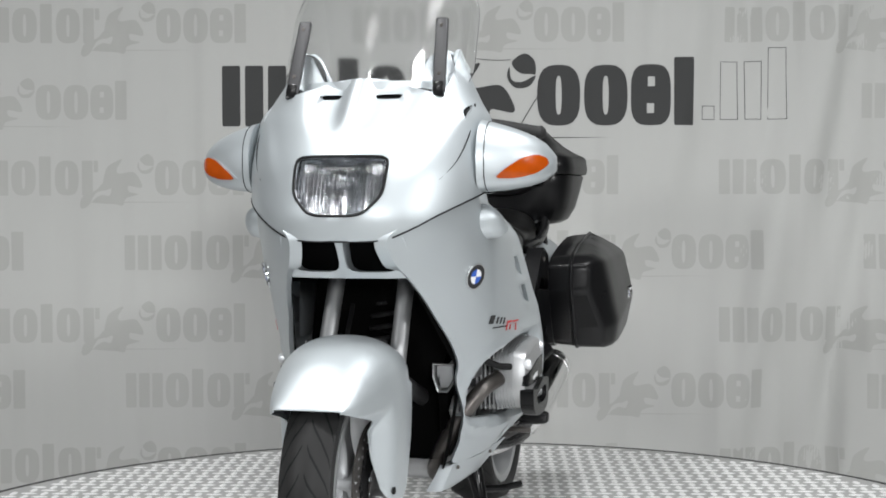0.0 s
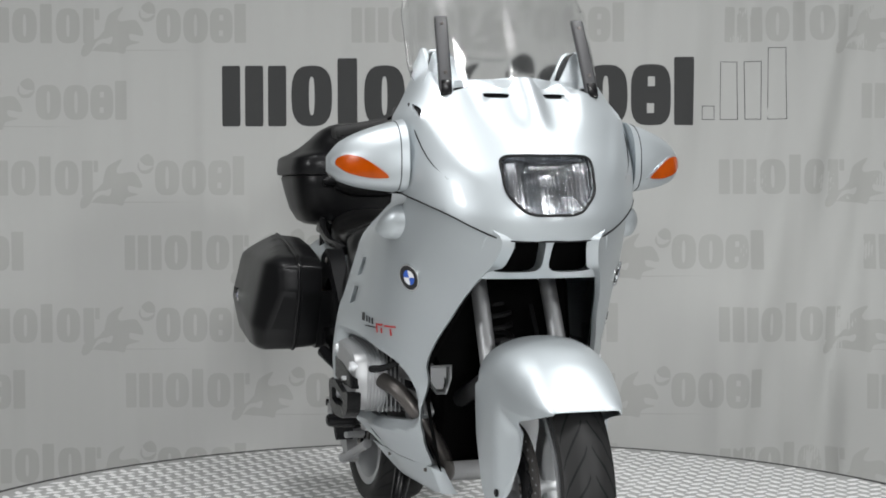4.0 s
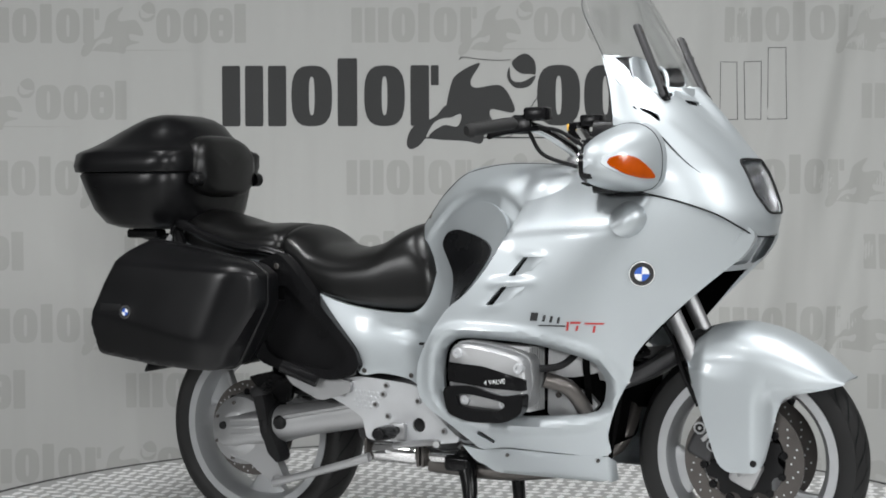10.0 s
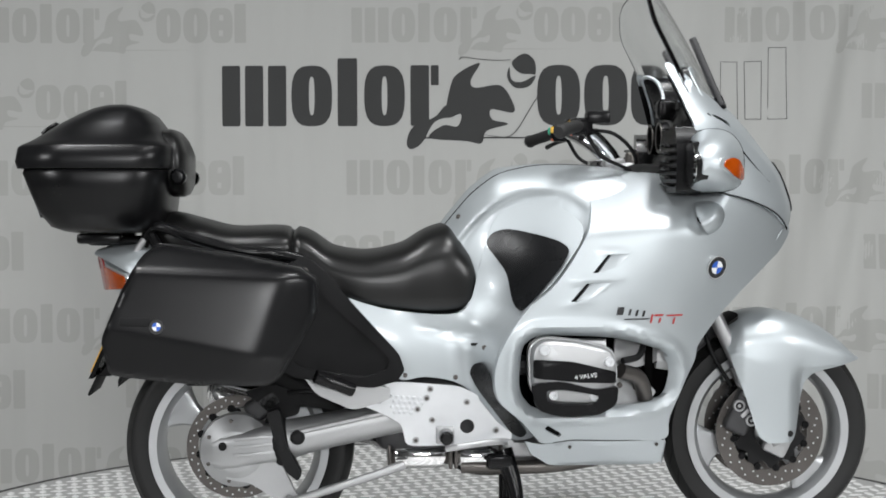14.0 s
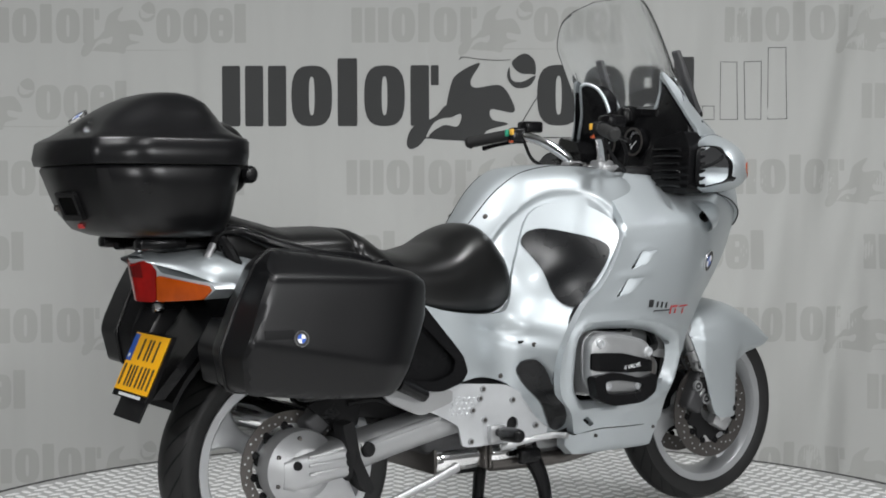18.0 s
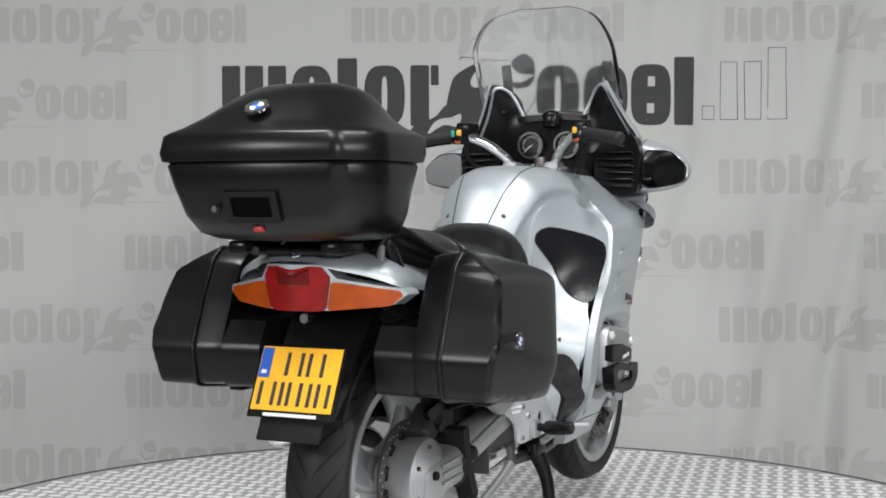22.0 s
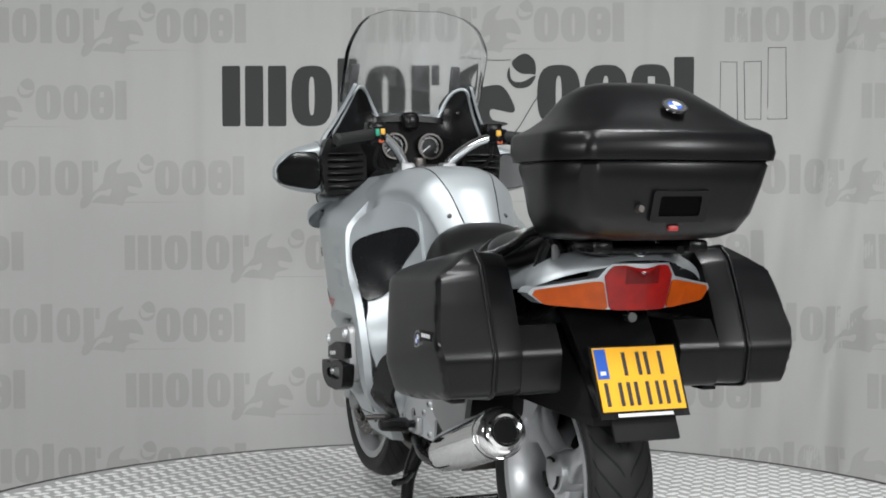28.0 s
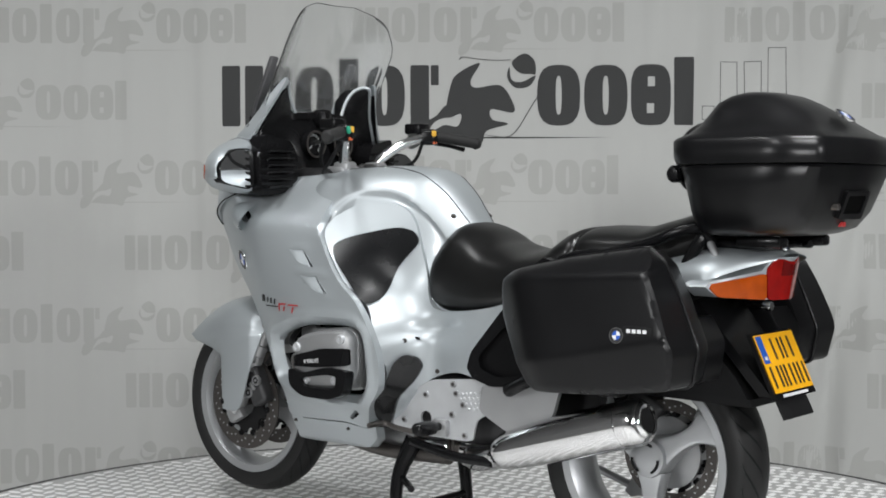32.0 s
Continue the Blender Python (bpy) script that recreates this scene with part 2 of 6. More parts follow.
def lathe(profile, centre, axis="y", seg=48, bm=None, closed=False, uv=False):
    """A turned body: (radius, along) pairs about an axis through centre."""
    bm = bm or bmesh.new()
    rows = []
    for k in range(seg + 1 if uv else seg):
        a = 2 * math.pi * k / seg
        c, s = math.cos(a), math.sin(a)
        row = []
        for r, d in profile:
            p = {"y": (r * c, d, r * s), "x": (d, r * c, r * s), "z": (r * c, r * s, d)}[axis]
            row.append(bm.verts.new(Vector(centre) + Vector(p)))
        rows.append(row)
    lay = bm.loops.layers.uv.new("UVMap") if uv else None
    m = len(profile)
    span = m if closed else m - 1
    for k in range(seg):
        a, b = rows[k], rows[(k + 1) % len(rows)]
        for i in range(span):
            j = (i + 1) % m
            try:
                f = bm.faces.new((a[i], a[j], b[j], b[i]))
            except ValueError:
                continue
            if uv:
                for lp, q in zip(f.loops, ((k, i), (k, i + 1), (k + 1, i + 1), (k + 1, i))):
                    lp[lay].uv = (q[0] / seg, q[1] / span)
    bmesh.ops.remove_doubles(bm, verts=bm.verts, dist=1e-6)
    return bm


def block(size, at, bevel=0.006, turn=None, bm=None, seg=2):
    """A bevelled box."""
    tmp = bmesh.new()
    bmesh.ops.create_cube(tmp, size=1, matrix=Matrix.Diagonal((*size, 1)))
    if bevel:
        bmesh.ops.bevel(tmp, geom=tmp.edges[:], offset=min(bevel, min(size) * 0.45), segments=seg, affect="EDGES", profile=0.5)
    m = Matrix.Translation(at) @ (turn.to_4x4() if turn else Matrix())
    bmesh.ops.transform(tmp, matrix=m, verts=tmp.verts)
    return join(bm, tmp)


def join(bm, tmp):
    if bm is None:
        return tmp
    me = bpy.data.meshes.new("tmp")
    tmp.to_mesh(me)
    tmp.free()
    bm.from_mesh(me)
    bpy.data.meshes.remove(me)
    return bm


def rod(a, b, r, seg=12, bm=None):
    return tube([a, b], r, seg, 1, bm, False)


def mirror(p, s):
    return (p[0], p[1] * s, p[2])


def roundy(pts, r=0.3, n=4):
    """A polygon with its corners rounded: each corner is cut at the share r of its sides."""
    out = []
    k = len(pts)
    for i in range(k):
        a, b, c = np.array(pts[i - 1], float), np.array(pts[i], float), np.array(pts[(i + 1) % k], float)
        p, q = b + (a - b) * r, b + (c - b) * r
        for j in range(n + 1):
            t = j / n
            out.append((1 - t) ** 2 * p + 2 * t * (1 - t) * b + t * t * q)
    return out


def fillet(pts, rad, n=5):
    """A polygon with its corners rounded; rad: the length cut from each side of each corner."""
    out = []
    k = len(pts)
    for i in range(k):
        a, b, c = np.array(pts[i - 1], float), np.array(pts[i], float), np.array(pts[(i + 1) % k], float)
        r = rad[i] if isinstance(rad, (list, tuple)) else rad
        p = b + (a - b) * min(0.48, r / max(1e-6, np.linalg.norm(a - b)))
        q = b + (c - b) * min(0.48, r / max(1e-6, np.linalg.norm(c - b)))
        for j in range(n + 1):
            t = j / n
            out.append((1 - t) ** 2 * p + 2 * t * (1 - t) * b + t * t * q)
    return out


def sup(t, e):
    """Cosine and sine of a rounded square (superellipse) at angle t."""
    c, s = math.cos(t), math.sin(t)
    return math.copysign(abs(c) ** (2 / e), c), math.copysign(abs(s) ** (2 / e), s)


# ---- the room ----
def box_bm(x0, x1, y0, y1, z0, z1):
    return block((x1 - x0, y1 - y0, z1 - z0), ((x0 + x1) / 2, (y0 + y1) / 2, (z0 + z1) / 2), 0)


def setting(name, bm, material, label):
    me = bpy.data.meshes.new(name)
    bm.to_mesh(me)
    bm.free()
    me.materials.append(material)
    return tagged(new(name, me), label, "", "", "structure")


# Room shell out of view, added for reflections and bounced light.
X0, X1, Y0, Y1, Z0, Z1 = -4.6, 4.6, -9.2, 2.8, -0.50, 5.0
setting("floor", box_bm(X0, X1, Y0, Y1, Z0 - 0.12, Z0), FLOORM, "plain grey floor under the turntable, added out of view to bounce light")
setting("wall_north", box_bm(X0, X1, Y1, Y1 + 0.2, Z0, Z1), WALLM, "plain grey wall behind the curtain, added out of view")
setting("wall_south", box_bm(X0, X1, Y0 - 0.2, Y0, Z0, Z1), WALLM, "plain grey wall facing the curtain, added out of view to be reflected")
setting("wall_west", box_bm(X0 - 0.2, X0, Y0, Y1, Z0, Z1), WALLM, "plain grey side wall, added out of view to be reflected")
setting("wall_east", box_bm(X1, X1 + 0.2, Y0, Y1, Z0, Z1), WALLM, "plain grey side wall, added out of view to be reflected")
setting("ceiling", box_bm(X0, X1, Y0, Y1, Z1, Z1 + 0.15), WALLM, "plain grey ceiling, added out of view to be reflected")

CY = 2.05  # the curtain's plane


def fold(x, z):
    """How far the cloth comes forward: soft folds, deeper where it gathers on its far right."""
    g = 1 / (1 + math.exp(-(x - 1.05) / 0.22))
    a = 0.004 * math.sin(2.3 * x + 0.6) + 0.0025 * math.sin(7.1 * x + 0.5 * z + 1.0)
    a += g * (0.046 * math.sin(9.5 * (x - 0.22 * (z - 1)) + 0.8) + 0.017 * math.sin(23.0 * (x - 0.26 * z)) + 0.006 * math.sin(41.0 * (x - 0.15 * z) + 2.0))
    return CY - a - 0.3 * max(0.0, abs(x) - 1.6) ** 2


def curtain():
    bm = bmesh.new()
    nx, nz = 520, 24
    for back in (0, 0.004):
        rows = []
        for j in range(nz + 1):
            z = -0.49 + 3.6 * j / nz
            rows.append([(-2.9 + 5.8 * i / nx, fold(-2.9 + 5.8 * i / nx, z) + back, z) for i in range(nx + 1)])
        skin(rows, bm=bm)
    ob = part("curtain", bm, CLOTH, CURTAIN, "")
    return ob


CURTAIN = thing("backdrop_curtain", "light grey hanging curtain with dark and pale printed marks", "curtain", (0, CY, -0.5))
ORIGIN.pop("backdrop_curtain")
KX, KZ, CXP, CZP = 0.002439, 0.002439, 784.0, 441.0


def on_cloth(px, py):
    """A place on the printed sheet, by the sheet's own ruling of 2.44 mm."""
    return (px - CXP) * KX - 0.063, H + (CZP - py) * KZ - 0.2255


def dense(pts, step=0.02):
    """The same outline with points no more than step apart."""
    out = []
    for p, q in zip(pts, pts[1:] + pts[:1]):
        n = max(1, int(math.hypot(q[0] - p[0], q[1] - p[1]) / step))
        out.extend((p[0] + (q[0] - p[0]) * i / n, p[1] + (q[1] - p[1]) * i / n) for i in range(n))
    return out


def mark(dark, outline, holes=(), lift=0.0009):
    """A printed shape that follows the cloth's folds."""
    pts = dense([on_cloth(*p[:2]) for p in outline])
    hs = [dense([on_cloth(*p[:2]) for p in h]) for h in holes]
    if max(p[0] for p in pts) < -2.4 or min(p[0] for p in pts) > 2.4:
        return
    bm = panel(pts, lambda x, z: (x, fold(x, z) - lift, z), hs, 0.022, None)
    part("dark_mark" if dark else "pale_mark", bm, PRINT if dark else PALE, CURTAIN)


def stem(x0, x1, y0, y1, n=4, k=0.0):
    """A bar with points along its sides; k rounds its corners."""
    if k:
        return roundy([(x0, y0), (x1, y0), (x1, y1), (x0, y1)], k, 5)
    return [(x0, y0), (x1, y0), (x1, y1), (x0, y1)]


def outline_frame(pts, w):
    """The outline and hole of a thin drawn line round a shape."""
    c = np.mean(np.array(pts), axis=0)
    A = np.array(pts, float)
    inner = c + (A - c) * (1 - 2 * w / np.maximum(np.ptp(A, axis=0), 1e-6))
    return [tuple(p) for p in A], [[tuple(p) for p in inner]]


def glyph(kind, x, y, w, h):
    """Plain printed shapes of a letter's size: outline and holes."""
    if kind == "o":
        return [(stem(x, x + w, y, y + h, k=0.42), [stem(x + 0.43 * w, x + 0.57 * w, y + 0.18 * h, y + 0.82 * h, k=0.45)])]
    if kind == "m":
        s = 0.285 * w
        return [(stem(x + i * (w - s) / 2, x + i * (w - s) / 2 + s, y, y + h, k=0.08), []) for i in range(3)]
    if kind == "t":
        return [(stem(x + 0.12 * w, x + 0.85 * w, y - 0.12 * h, y + h, k=0.06), [])]
    if kind == "r":
        return [(stem(x, x + 0.66 * w, y, y + h, k=0.06), []), (stem(x + 0.72 * w, x + w, y, y + 0.33 * h, k=0.1), [])]
    if kind == "s":
        return [(stem(x, x + w, y, y + h, k=0.36), [stem(x + 0.42 * w, x + 0.6 * w, y + 0.2 * h, y + 0.36 * h), stem(x + 0.4 * w, x + 0.58 * w, y + 0.64 * h, y + 0.80 * h)])]
    return []


def blots(x, y, s):
    """The print's central figure as plain swept blots; s: its size against the large one."""
    def q(pts):
        return [tuple(p) for p in spline([(x + s * a, y + s * b) for a, b in pts], 5, True)]
    return [
        (q([(0, 95), (8, 40), (22, 18), (60, 0), (44, 30), (52, 44), (96, 40), (118, 70), (118, 88), (80, 82), (82, 100), (110, 108), (72, 120), (62, 142), (35, 138), (-30, 132), (-5, 110), (20, 112), (26, 90)]), []),
        (q([(-70, 140), (-58, 112), (-20, 95), (0, 75), (14, 92), (-20, 104), (-42, 140), (-62, 152)]), []),
        (q([(116, 0), (138, -16), (156, -4), (158, 20), (150, 20), (130, 18)]), []),
        (q([(112, 8), (116, 30), (134, 34), (154, 24), (158, 26), (146, 42), (122, 44), (108, 26)]), []),
    ]


def print_row(dark, x, y, s):
    """One printed line: nine plain shapes with the figure between them."""
    cells = [("m", 393, 114), ("o", 516, 72), ("t", 592, 48), ("o", 645, 72), ("r", 727, 50)]
    cells += [("o", 951, 76), ("o", 1034, 76), ("s", 1116, 70), ("t", 1186, 48)]
    for k, cx, w in cells:
        for o, hs in glyph(k, x + (cx - 393) * s, y, w * s, 107 * s):
            mark(dark, o, hs)
    for k, (o, hs) in enumerate(blots(x + (790 - 393) * s, y - 4 * s, s)):
        mark(dark, o, hs, 0.0009 + 0.0004 * k)
    mark(dark, [(x + 350 * s, y + 126.5 * s), (x + 560 * s, y + 127 * s), (x + 690 * s, y + 128 * s), (x + 560 * s, y + 129.5 * s), (x + 350 * s, y + 129.5 * s)])


def prints():
    print_row(True, 393, 116, 1.0)
    for box in ((1243, 188, 1266, 213), (1276, 110, 1307, 213), (1318, 110, 1347, 213), (1358, 86, 1390, 213)):
        x0, y0, x1, y1 = box
        mark(True, *outline_frame([(x0, y0), (x1, y0), (x1, y1), (x0, y1)], 1.1))
    # two thin drawn lines round the figure
    for line in ([(813, 106), (820, 102), (850, 106), (880, 108), (903, 107)], [(955, 138), (954, 165), (936, 196), (915, 230), (895, 243), (850, 238)]):
        c = spline(line, 6)
        mark(True, [(p[0], p[1] - 0.6) for p in c] + [(p[0] + 0.9, p[1] + 0.6) for p in reversed(c)], (), 0.0034)
    even, odd = (-50, 613, 1274), (-441, 217, 868, 1533)
    for y, xs in ((14, (-45, 623, 1283)), (149, (-258, 1525)), (283, even), (416, odd), (545, even), (662, odd), (795, even)):
        for x in xs:
            print_row(False, x, y, 0.577)


curtain()
prints()


# ---- the turntable ----
TABLE = thing("turntable", "round turntable of bright checker plate with a dark edge", "turntable", (0, 0, -0.49))
RT = 1.757


def turntable():
    part("deck", lathe([(0, -0.04), (RT - 0.004, -0.04), (RT, -0.036), (RT, -0.004), (RT - 0.004, 0), (0, 0)], (0, 0, ZB), "z", 160), DECK, TABLE)
    part("skirt", lathe([(RT + 0.001, -0.22), (RT + 0.016, -0.22), (RT + 0.016, 0.001), (RT + 0.001, 0.001)], (0, 0, ZB), "z", 160, closed=True), EDGEM, TABLE, "dark steel edge band")
    part("base", lathe([(0, -0.49), (1.35, -0.49), (1.35, -0.041), (0, -0.041)], (0, 0, ZB), "z", 64), EDGEM, TABLE)
    vs, fs = [], []
    p, tilt = 0.0535, radians(13.75)
    ct, st = math.cos(tilt), math.sin(tilt)
    n = int(RT * 1.5 / p) + 1
    L, W, T = 0.030, 0.0125, 0.0030
    ring = [(-L, 0), (-L * 0.55, W * 0.8), (0, W), (L * 0.55, W * 0.8), (L, 0), (L * 0.55, -W * 0.8), (0, -W), (-L * 0.55, -W * 0.8)]
    shape = [(a, b, 0.0) for a, b in ring] + [(a * 0.80, b * 0.66, T * 0.75) for a, b in ring] + [(a * 0.40, b * 0.30, T) for a, b in ring]
    for i in range(-n, n + 1):
        for j in range(-n, n + 1):
            x, y = (i * ct - j * st) * p, (i * st + j * ct) * p
            if math.hypot(x, y) > RT - 0.035:
                continue
            k = len(vs)
            for a, b, c in shape:
                if (i + j) % 2:
                    a, b = -b, a
                vs.append((x + a * ct - b * st, y + a * st + b * ct, 0.49 + c))
            for lev in (0, 8):
                fs.extend([(k + lev + q, k + lev + (q + 1) % 8, k + lev + 8 + (q + 1) % 8, k + lev + 8 + q) for q in range(8)])
            fs.append(tuple(k + 16 + q for q in range(8)))
    me = bpy.data.meshes.new("tread")
    me.from_pydata(vs, [], fs)
    me.materials.append(TREADM)
    me.shade_smooth()
    ob = new("tread", me)
    ob.parent = TABLE
    tagged(ob, "raised lozenge treads, their glint put into a pale colour", "", "", "stuff")


turntable()


# ---- the motorcycle: x forward, y to its left, z up ----
BIKE = thing("motorcycle", "silver touring motorcycle with full fairing on its centre stand", "motorcycle", (0, 0, 0))
HOSE = 0.06
FW, RW = (0.885, 0, 0.397), (-0.620, 0, 0.374)

# half-width of the side fairing over its side view (x, z)
FLANK = sheet([
    (0.93, 0.97, 0.110), (0.86, 0.886, 0.145), (0.86, 1.0, 0.192), (0.78, 1.03, 0.248), (0.70, 1.07, 0.283), (0.68, 0.877, 0.267),
    (0.735, 0.778, 0.190), (0.64, 0.65, 0.215), (0.584, 0.74, 0.276), (0.57, 0.47, 0.205), (0.55, 0.32, 0.15), (0.44, 0.914, 0.312), (0.44, 0.78, 0.314),
    (0.60, 0.98, 0.305), (0.45, 1.0, 0.304), (0.325, 0.98, 0.302), (0.265, 0.87, 0.318), (0.222, 0.82, 0.323), (0.163, 0.772, 0.326), (0.11, 0.695, 0.328), (0.077, 0.61, 0.326), (0.086, 0.53, 0.316), (0.15, 0.467, 0.283), (0.20, 0.41, 0.228), (0.24, 0.335, 0.180),
    (0.35, 0.60, 0.305), (0.35, 0.45, 0.262), (0.40, 0.33, 0.178)], 0.004)
RIDGE = curve1([0.30, 0.45, 0.60, 0.68, 0.75], [0.972, 0.985, 0.992, 1.05, 1.20])


def SIDE(x, z):
    """Half-width of the side fairing: a bowed flank up to a ridge, then a shoulder that leans in."""
    zr = RIDGE(x)
    over = 0.009 * math.log1p(math.exp(min(40, (z - zr) / 0.009)))
    return FLANK(x, min(z, zr + 0.02)) - 0.88 * over - 1.4 * over * over


# half-width of the surface behind the fairing's trailing edge: knee hollow, heel hollow and side cover
KNEE_RAW = sheet([
    (0.075, 0.937, 0.156), (0.12, 0.97, 0.178), (0.20, 1.04, 0.190), (0.10, 1.03, 0.150), (0.28, 1.05, 0.225), (0.05, 1.0, 0.130), (0.32, 0.972, 0.286), (0.272, 0.885, 0.308), (0.20, 0.90, 0.246), (0.10, 0.91, 0.176),
    (0.224, 0.82, 0.313), (0.19, 0.84, 0.262), (0.136, 0.844, 0.206), (0.165, 0.768, 0.316), (0.145, 0.774, 0.252), (0.12, 0.77, 0.218), (0.115, 0.695, 0.318), (0.09, 0.70, 0.262), (0.06, 0.70, 0.225), (0.03, 0.70, 0.203),
    (0.084, 0.612, 0.316), (0.070, 0.605, 0.268), (0.052, 0.60, 0.225), (0.03, 0.59, 0.196), (0.094, 0.53, 0.306), (0.075, 0.53, 0.245), (0.05, 0.535, 0.200), (0.155, 0.467, 0.272), (0.13, 0.462, 0.236), (0.10, 0.46, 0.202),
    (0.20, 0.415, 0.200), (0.12, 0.42, 0.185), (0.0, 0.66, 0.190), (0.0, 0.78, 0.166), (0.05, 0.85, 0.152), (-0.2, 0.8, 0.178), (-0.38, 0.86, 0.175), (-0.15, 0.68, 0.205), (-0.1, 0.58, 0.196), (0.0, 0.55, 0.184), (-0.28, 0.75, 0.20)], 0.0025)


BLUR = [(0.0, 0.0, 0.2)] + [(0.016 * math.cos(a), 0.016 * math.sin(a), 0.1) for a in np.linspace(0, 2 * math.pi, 9)[:-1]]


@lru_cache(maxsize=None)
def knee_node(i, j):
    """The knee surface, evened out, at one node of a 6 mm lattice."""
    return sum(w * KNEE_RAW(0.006 * i + dx, 0.006 * j + dz) for dx, dz, w in BLUR)


def KNEE(x, z):
    u, v = x / 0.006, z / 0.006
    i, j = math.floor(u), math.floor(v)
    p, q = u - i, v - j
    return (1 - q) * ((1 - p) * knee_node(i, j) + p * knee_node(i + 1, j)) + q * ((1 - p) * knee_node(i, j + 1) + p * knee_node(i + 1, j + 1))


def side_normal(x, z, s):
    e = 0.01
    return Vector((-(SIDE(x + e, z) - SIDE(x - e, z)) / (2 * e), s, -(SIDE(x, z + e) - SIDE(x, z - e)) / (2 * e)))


def side_fairing(s):
    name = "side_fairing"
    out = spline([(0.922, 0.982), (0.85, 1.036), (0.765, 1.070), (0.705, 1.095), (0.66, 1.112), (0.60, 1.125), (0.50, 1.136), (0.40, 1.142), (0.335, 1.128),
                  (0.345, 1.06), (0.330, 0.98), (0.275, 0.885), (0.222, 0.82), (0.163, 0.772), (0.11, 0.695), (0.077, 0.612), (0.086, 0.53), (0.15, 0.467),
                  (0.19, 0.420), (0.22, 0.395), (0.30, 0.408), (0.44, 0.403), (0.560, 0.400), (0.568, 0.46), (0.602, 0.55), (0.636, 0.62), (0.645, 0.665), (0.70, 0.735), (0.78, 0.815), (0.858, 0.885), (0.90, 0.925)], 4, True)
    hole = roundy([(0.140, 0.55), (0.148, 0.672), (0.19, 0.702), (0.40, 0.694), (0.545, 0.652), (0.580, 0.60), (0.562, 0.512), (0.32, 0.492), (0.185, 0.495)], 0.35, 4)
    slits = [[(0.337, 0.866), (0.378, 0.914), (0.391, 0.9165), (0.353, 0.866)], [(0.277, 0.790), (0.320, 0.838), (0.334, 0.8405), (0.294, 0.790)]]
    ramps = [[(0.353, 0.866), (0.391, 0.9165), (0.440, 0.917), (0.400, 0.880)], [(0.294, 0.790), (0.334, 0.8405), (0.388, 0.840), (0.342, 0.803)]]
    vents = [[q[0], q[1], r[2], r[3], r[0]] for q, r in zip(slits, ramps)]
    vents.append(roundy([(0.215, 0.440), (0.225, 0.452), (0.265, 0.425), (0.258, 0.415)], 0.2, 2))
    scoop = roundy([(0.618, 1.010), (0.632, 0.990), (0.664, 0.998), (0.684, 1.020), (0.648, 1.034)], 0.35, 3)

    rim = np.array(dense([(float(p[0]), float(p[1])) for p in hole], 0.006))
    lips = (((0.288, 0.846), (0.425, 0.852), 0.007), ((0.362, 0.922), (0.450, 0.917), 0.004), ((0.262, 0.780), (0.345, 0.797), 0.003))

    def where(x, z):
        y = SIDE(x, z)
        # a rolled rim round the cylinder opening
        d = math.sqrt(float(((rim - (x, z)) ** 2).sum(1).min()))
        y += 0.007 * math.exp(-((d - 0.027) / 0.012) ** 2) - 0.022 * max(0.0, 1 - d / 0.024) ** 1.5
        # raised lips beside the vents
        for (xa, za), (xb, zb), h in lips:
            t = min(1.0, max(0.0, (x - xa) / (xb - xa)))
            y += h * math.sin(math.pi * (0.15 + 0.85 * t)) * math.exp(-(((z - za - (zb - za) * t) / 0.008) ** 2) - max(0, abs(x - (xa + xb) / 2) - (xb - xa) / 2) / 0.01)
        return (x, s * y, z)

    def lip(co):
        back = co.x < 0.33 and co.z > 0.44
        front = co.x > 0.55 and co.z < 0.9
        return Vector((-0.004 if back else (-0.012 if front else 0), -s * (0.022 if back else (0.008 if front else 0.03)), 0))
    ob = part(name, panel(out, where, [hole, *vents, scoop], 0.0115, lip), SILVER, BIKE, "silver side fairing panel with vents and a cylinder opening", 40)
    # Black sheets behind the slits stand in for the shade inside the vents.
    for v in [*slits, vents[2]]:
        part("vent_shade", panel([tuple(p) for p in v], lambda x, z: (x, s * (SIDE(x, z) - 0.020), z), (), 0.02, None), MATTE, ob, "black sheet standing in for the vent's inner shade")
    for q in ramps:
        def ramp(x, z, q=q):
            edge = q[0][0] + (q[1][0] - q[0][0]) * (z - q[0][1]) / (q[1][1] - q[0][1])
            return (x, s * (SIDE(x, z) + 0.001 - 0.007 * max(0, 1 - max(0, x - edge) / 0.034)), z)
        part("vent_ramp", panel(q, ramp, (), 0.01, None), SILVER, ob, "sunken silver vent ramp", 40)
    # The outlet's inner shade is drawn as a black sheet.
    part("air_scoop", panel([tuple(p) for p in scoop], lambda x, z: (x, s * (SIDE(x, z) - 0.035), z), (), 0.02, (0, s * 0.03, 0)), MATTE, ob, "air outlet under the mirror, a black sheet for its inner shade")
    # hood that wraps the outlet from below and before
    ho = []
    for k in range(25):
        q = -math.pi / 2 + math.pi * k / 24
        ho.append((0.060 * math.cos(q), 0.046 * math.sin(q)))
    ho = [(-0.004 - 0.018 * (1 - (v / 0.046) ** 2), v) for v in np.linspace(0.046, -0.046, 13)][1:-1] + ho
    ho = [(0.640 + 0.95 * u - 0.31 * v, 1.010 + 0.31 * u + 0.95 * v) for u, v in ho]

    def hood_at(x, z):
        u, v = 0.95 * (x - 0.640) + 0.31 * (z - 1.010), -0.31 * (x - 0.640) + 0.95 * (z - 1.010)
        r = min(1.0, math.hypot(max(0.0, u) / 0.060, v / 0.046))
        return (x, s * (SIDE(x, z) - 0.001 + 0.042 * math.sqrt(max(0.0, 1 - r ** 2.2))), z)
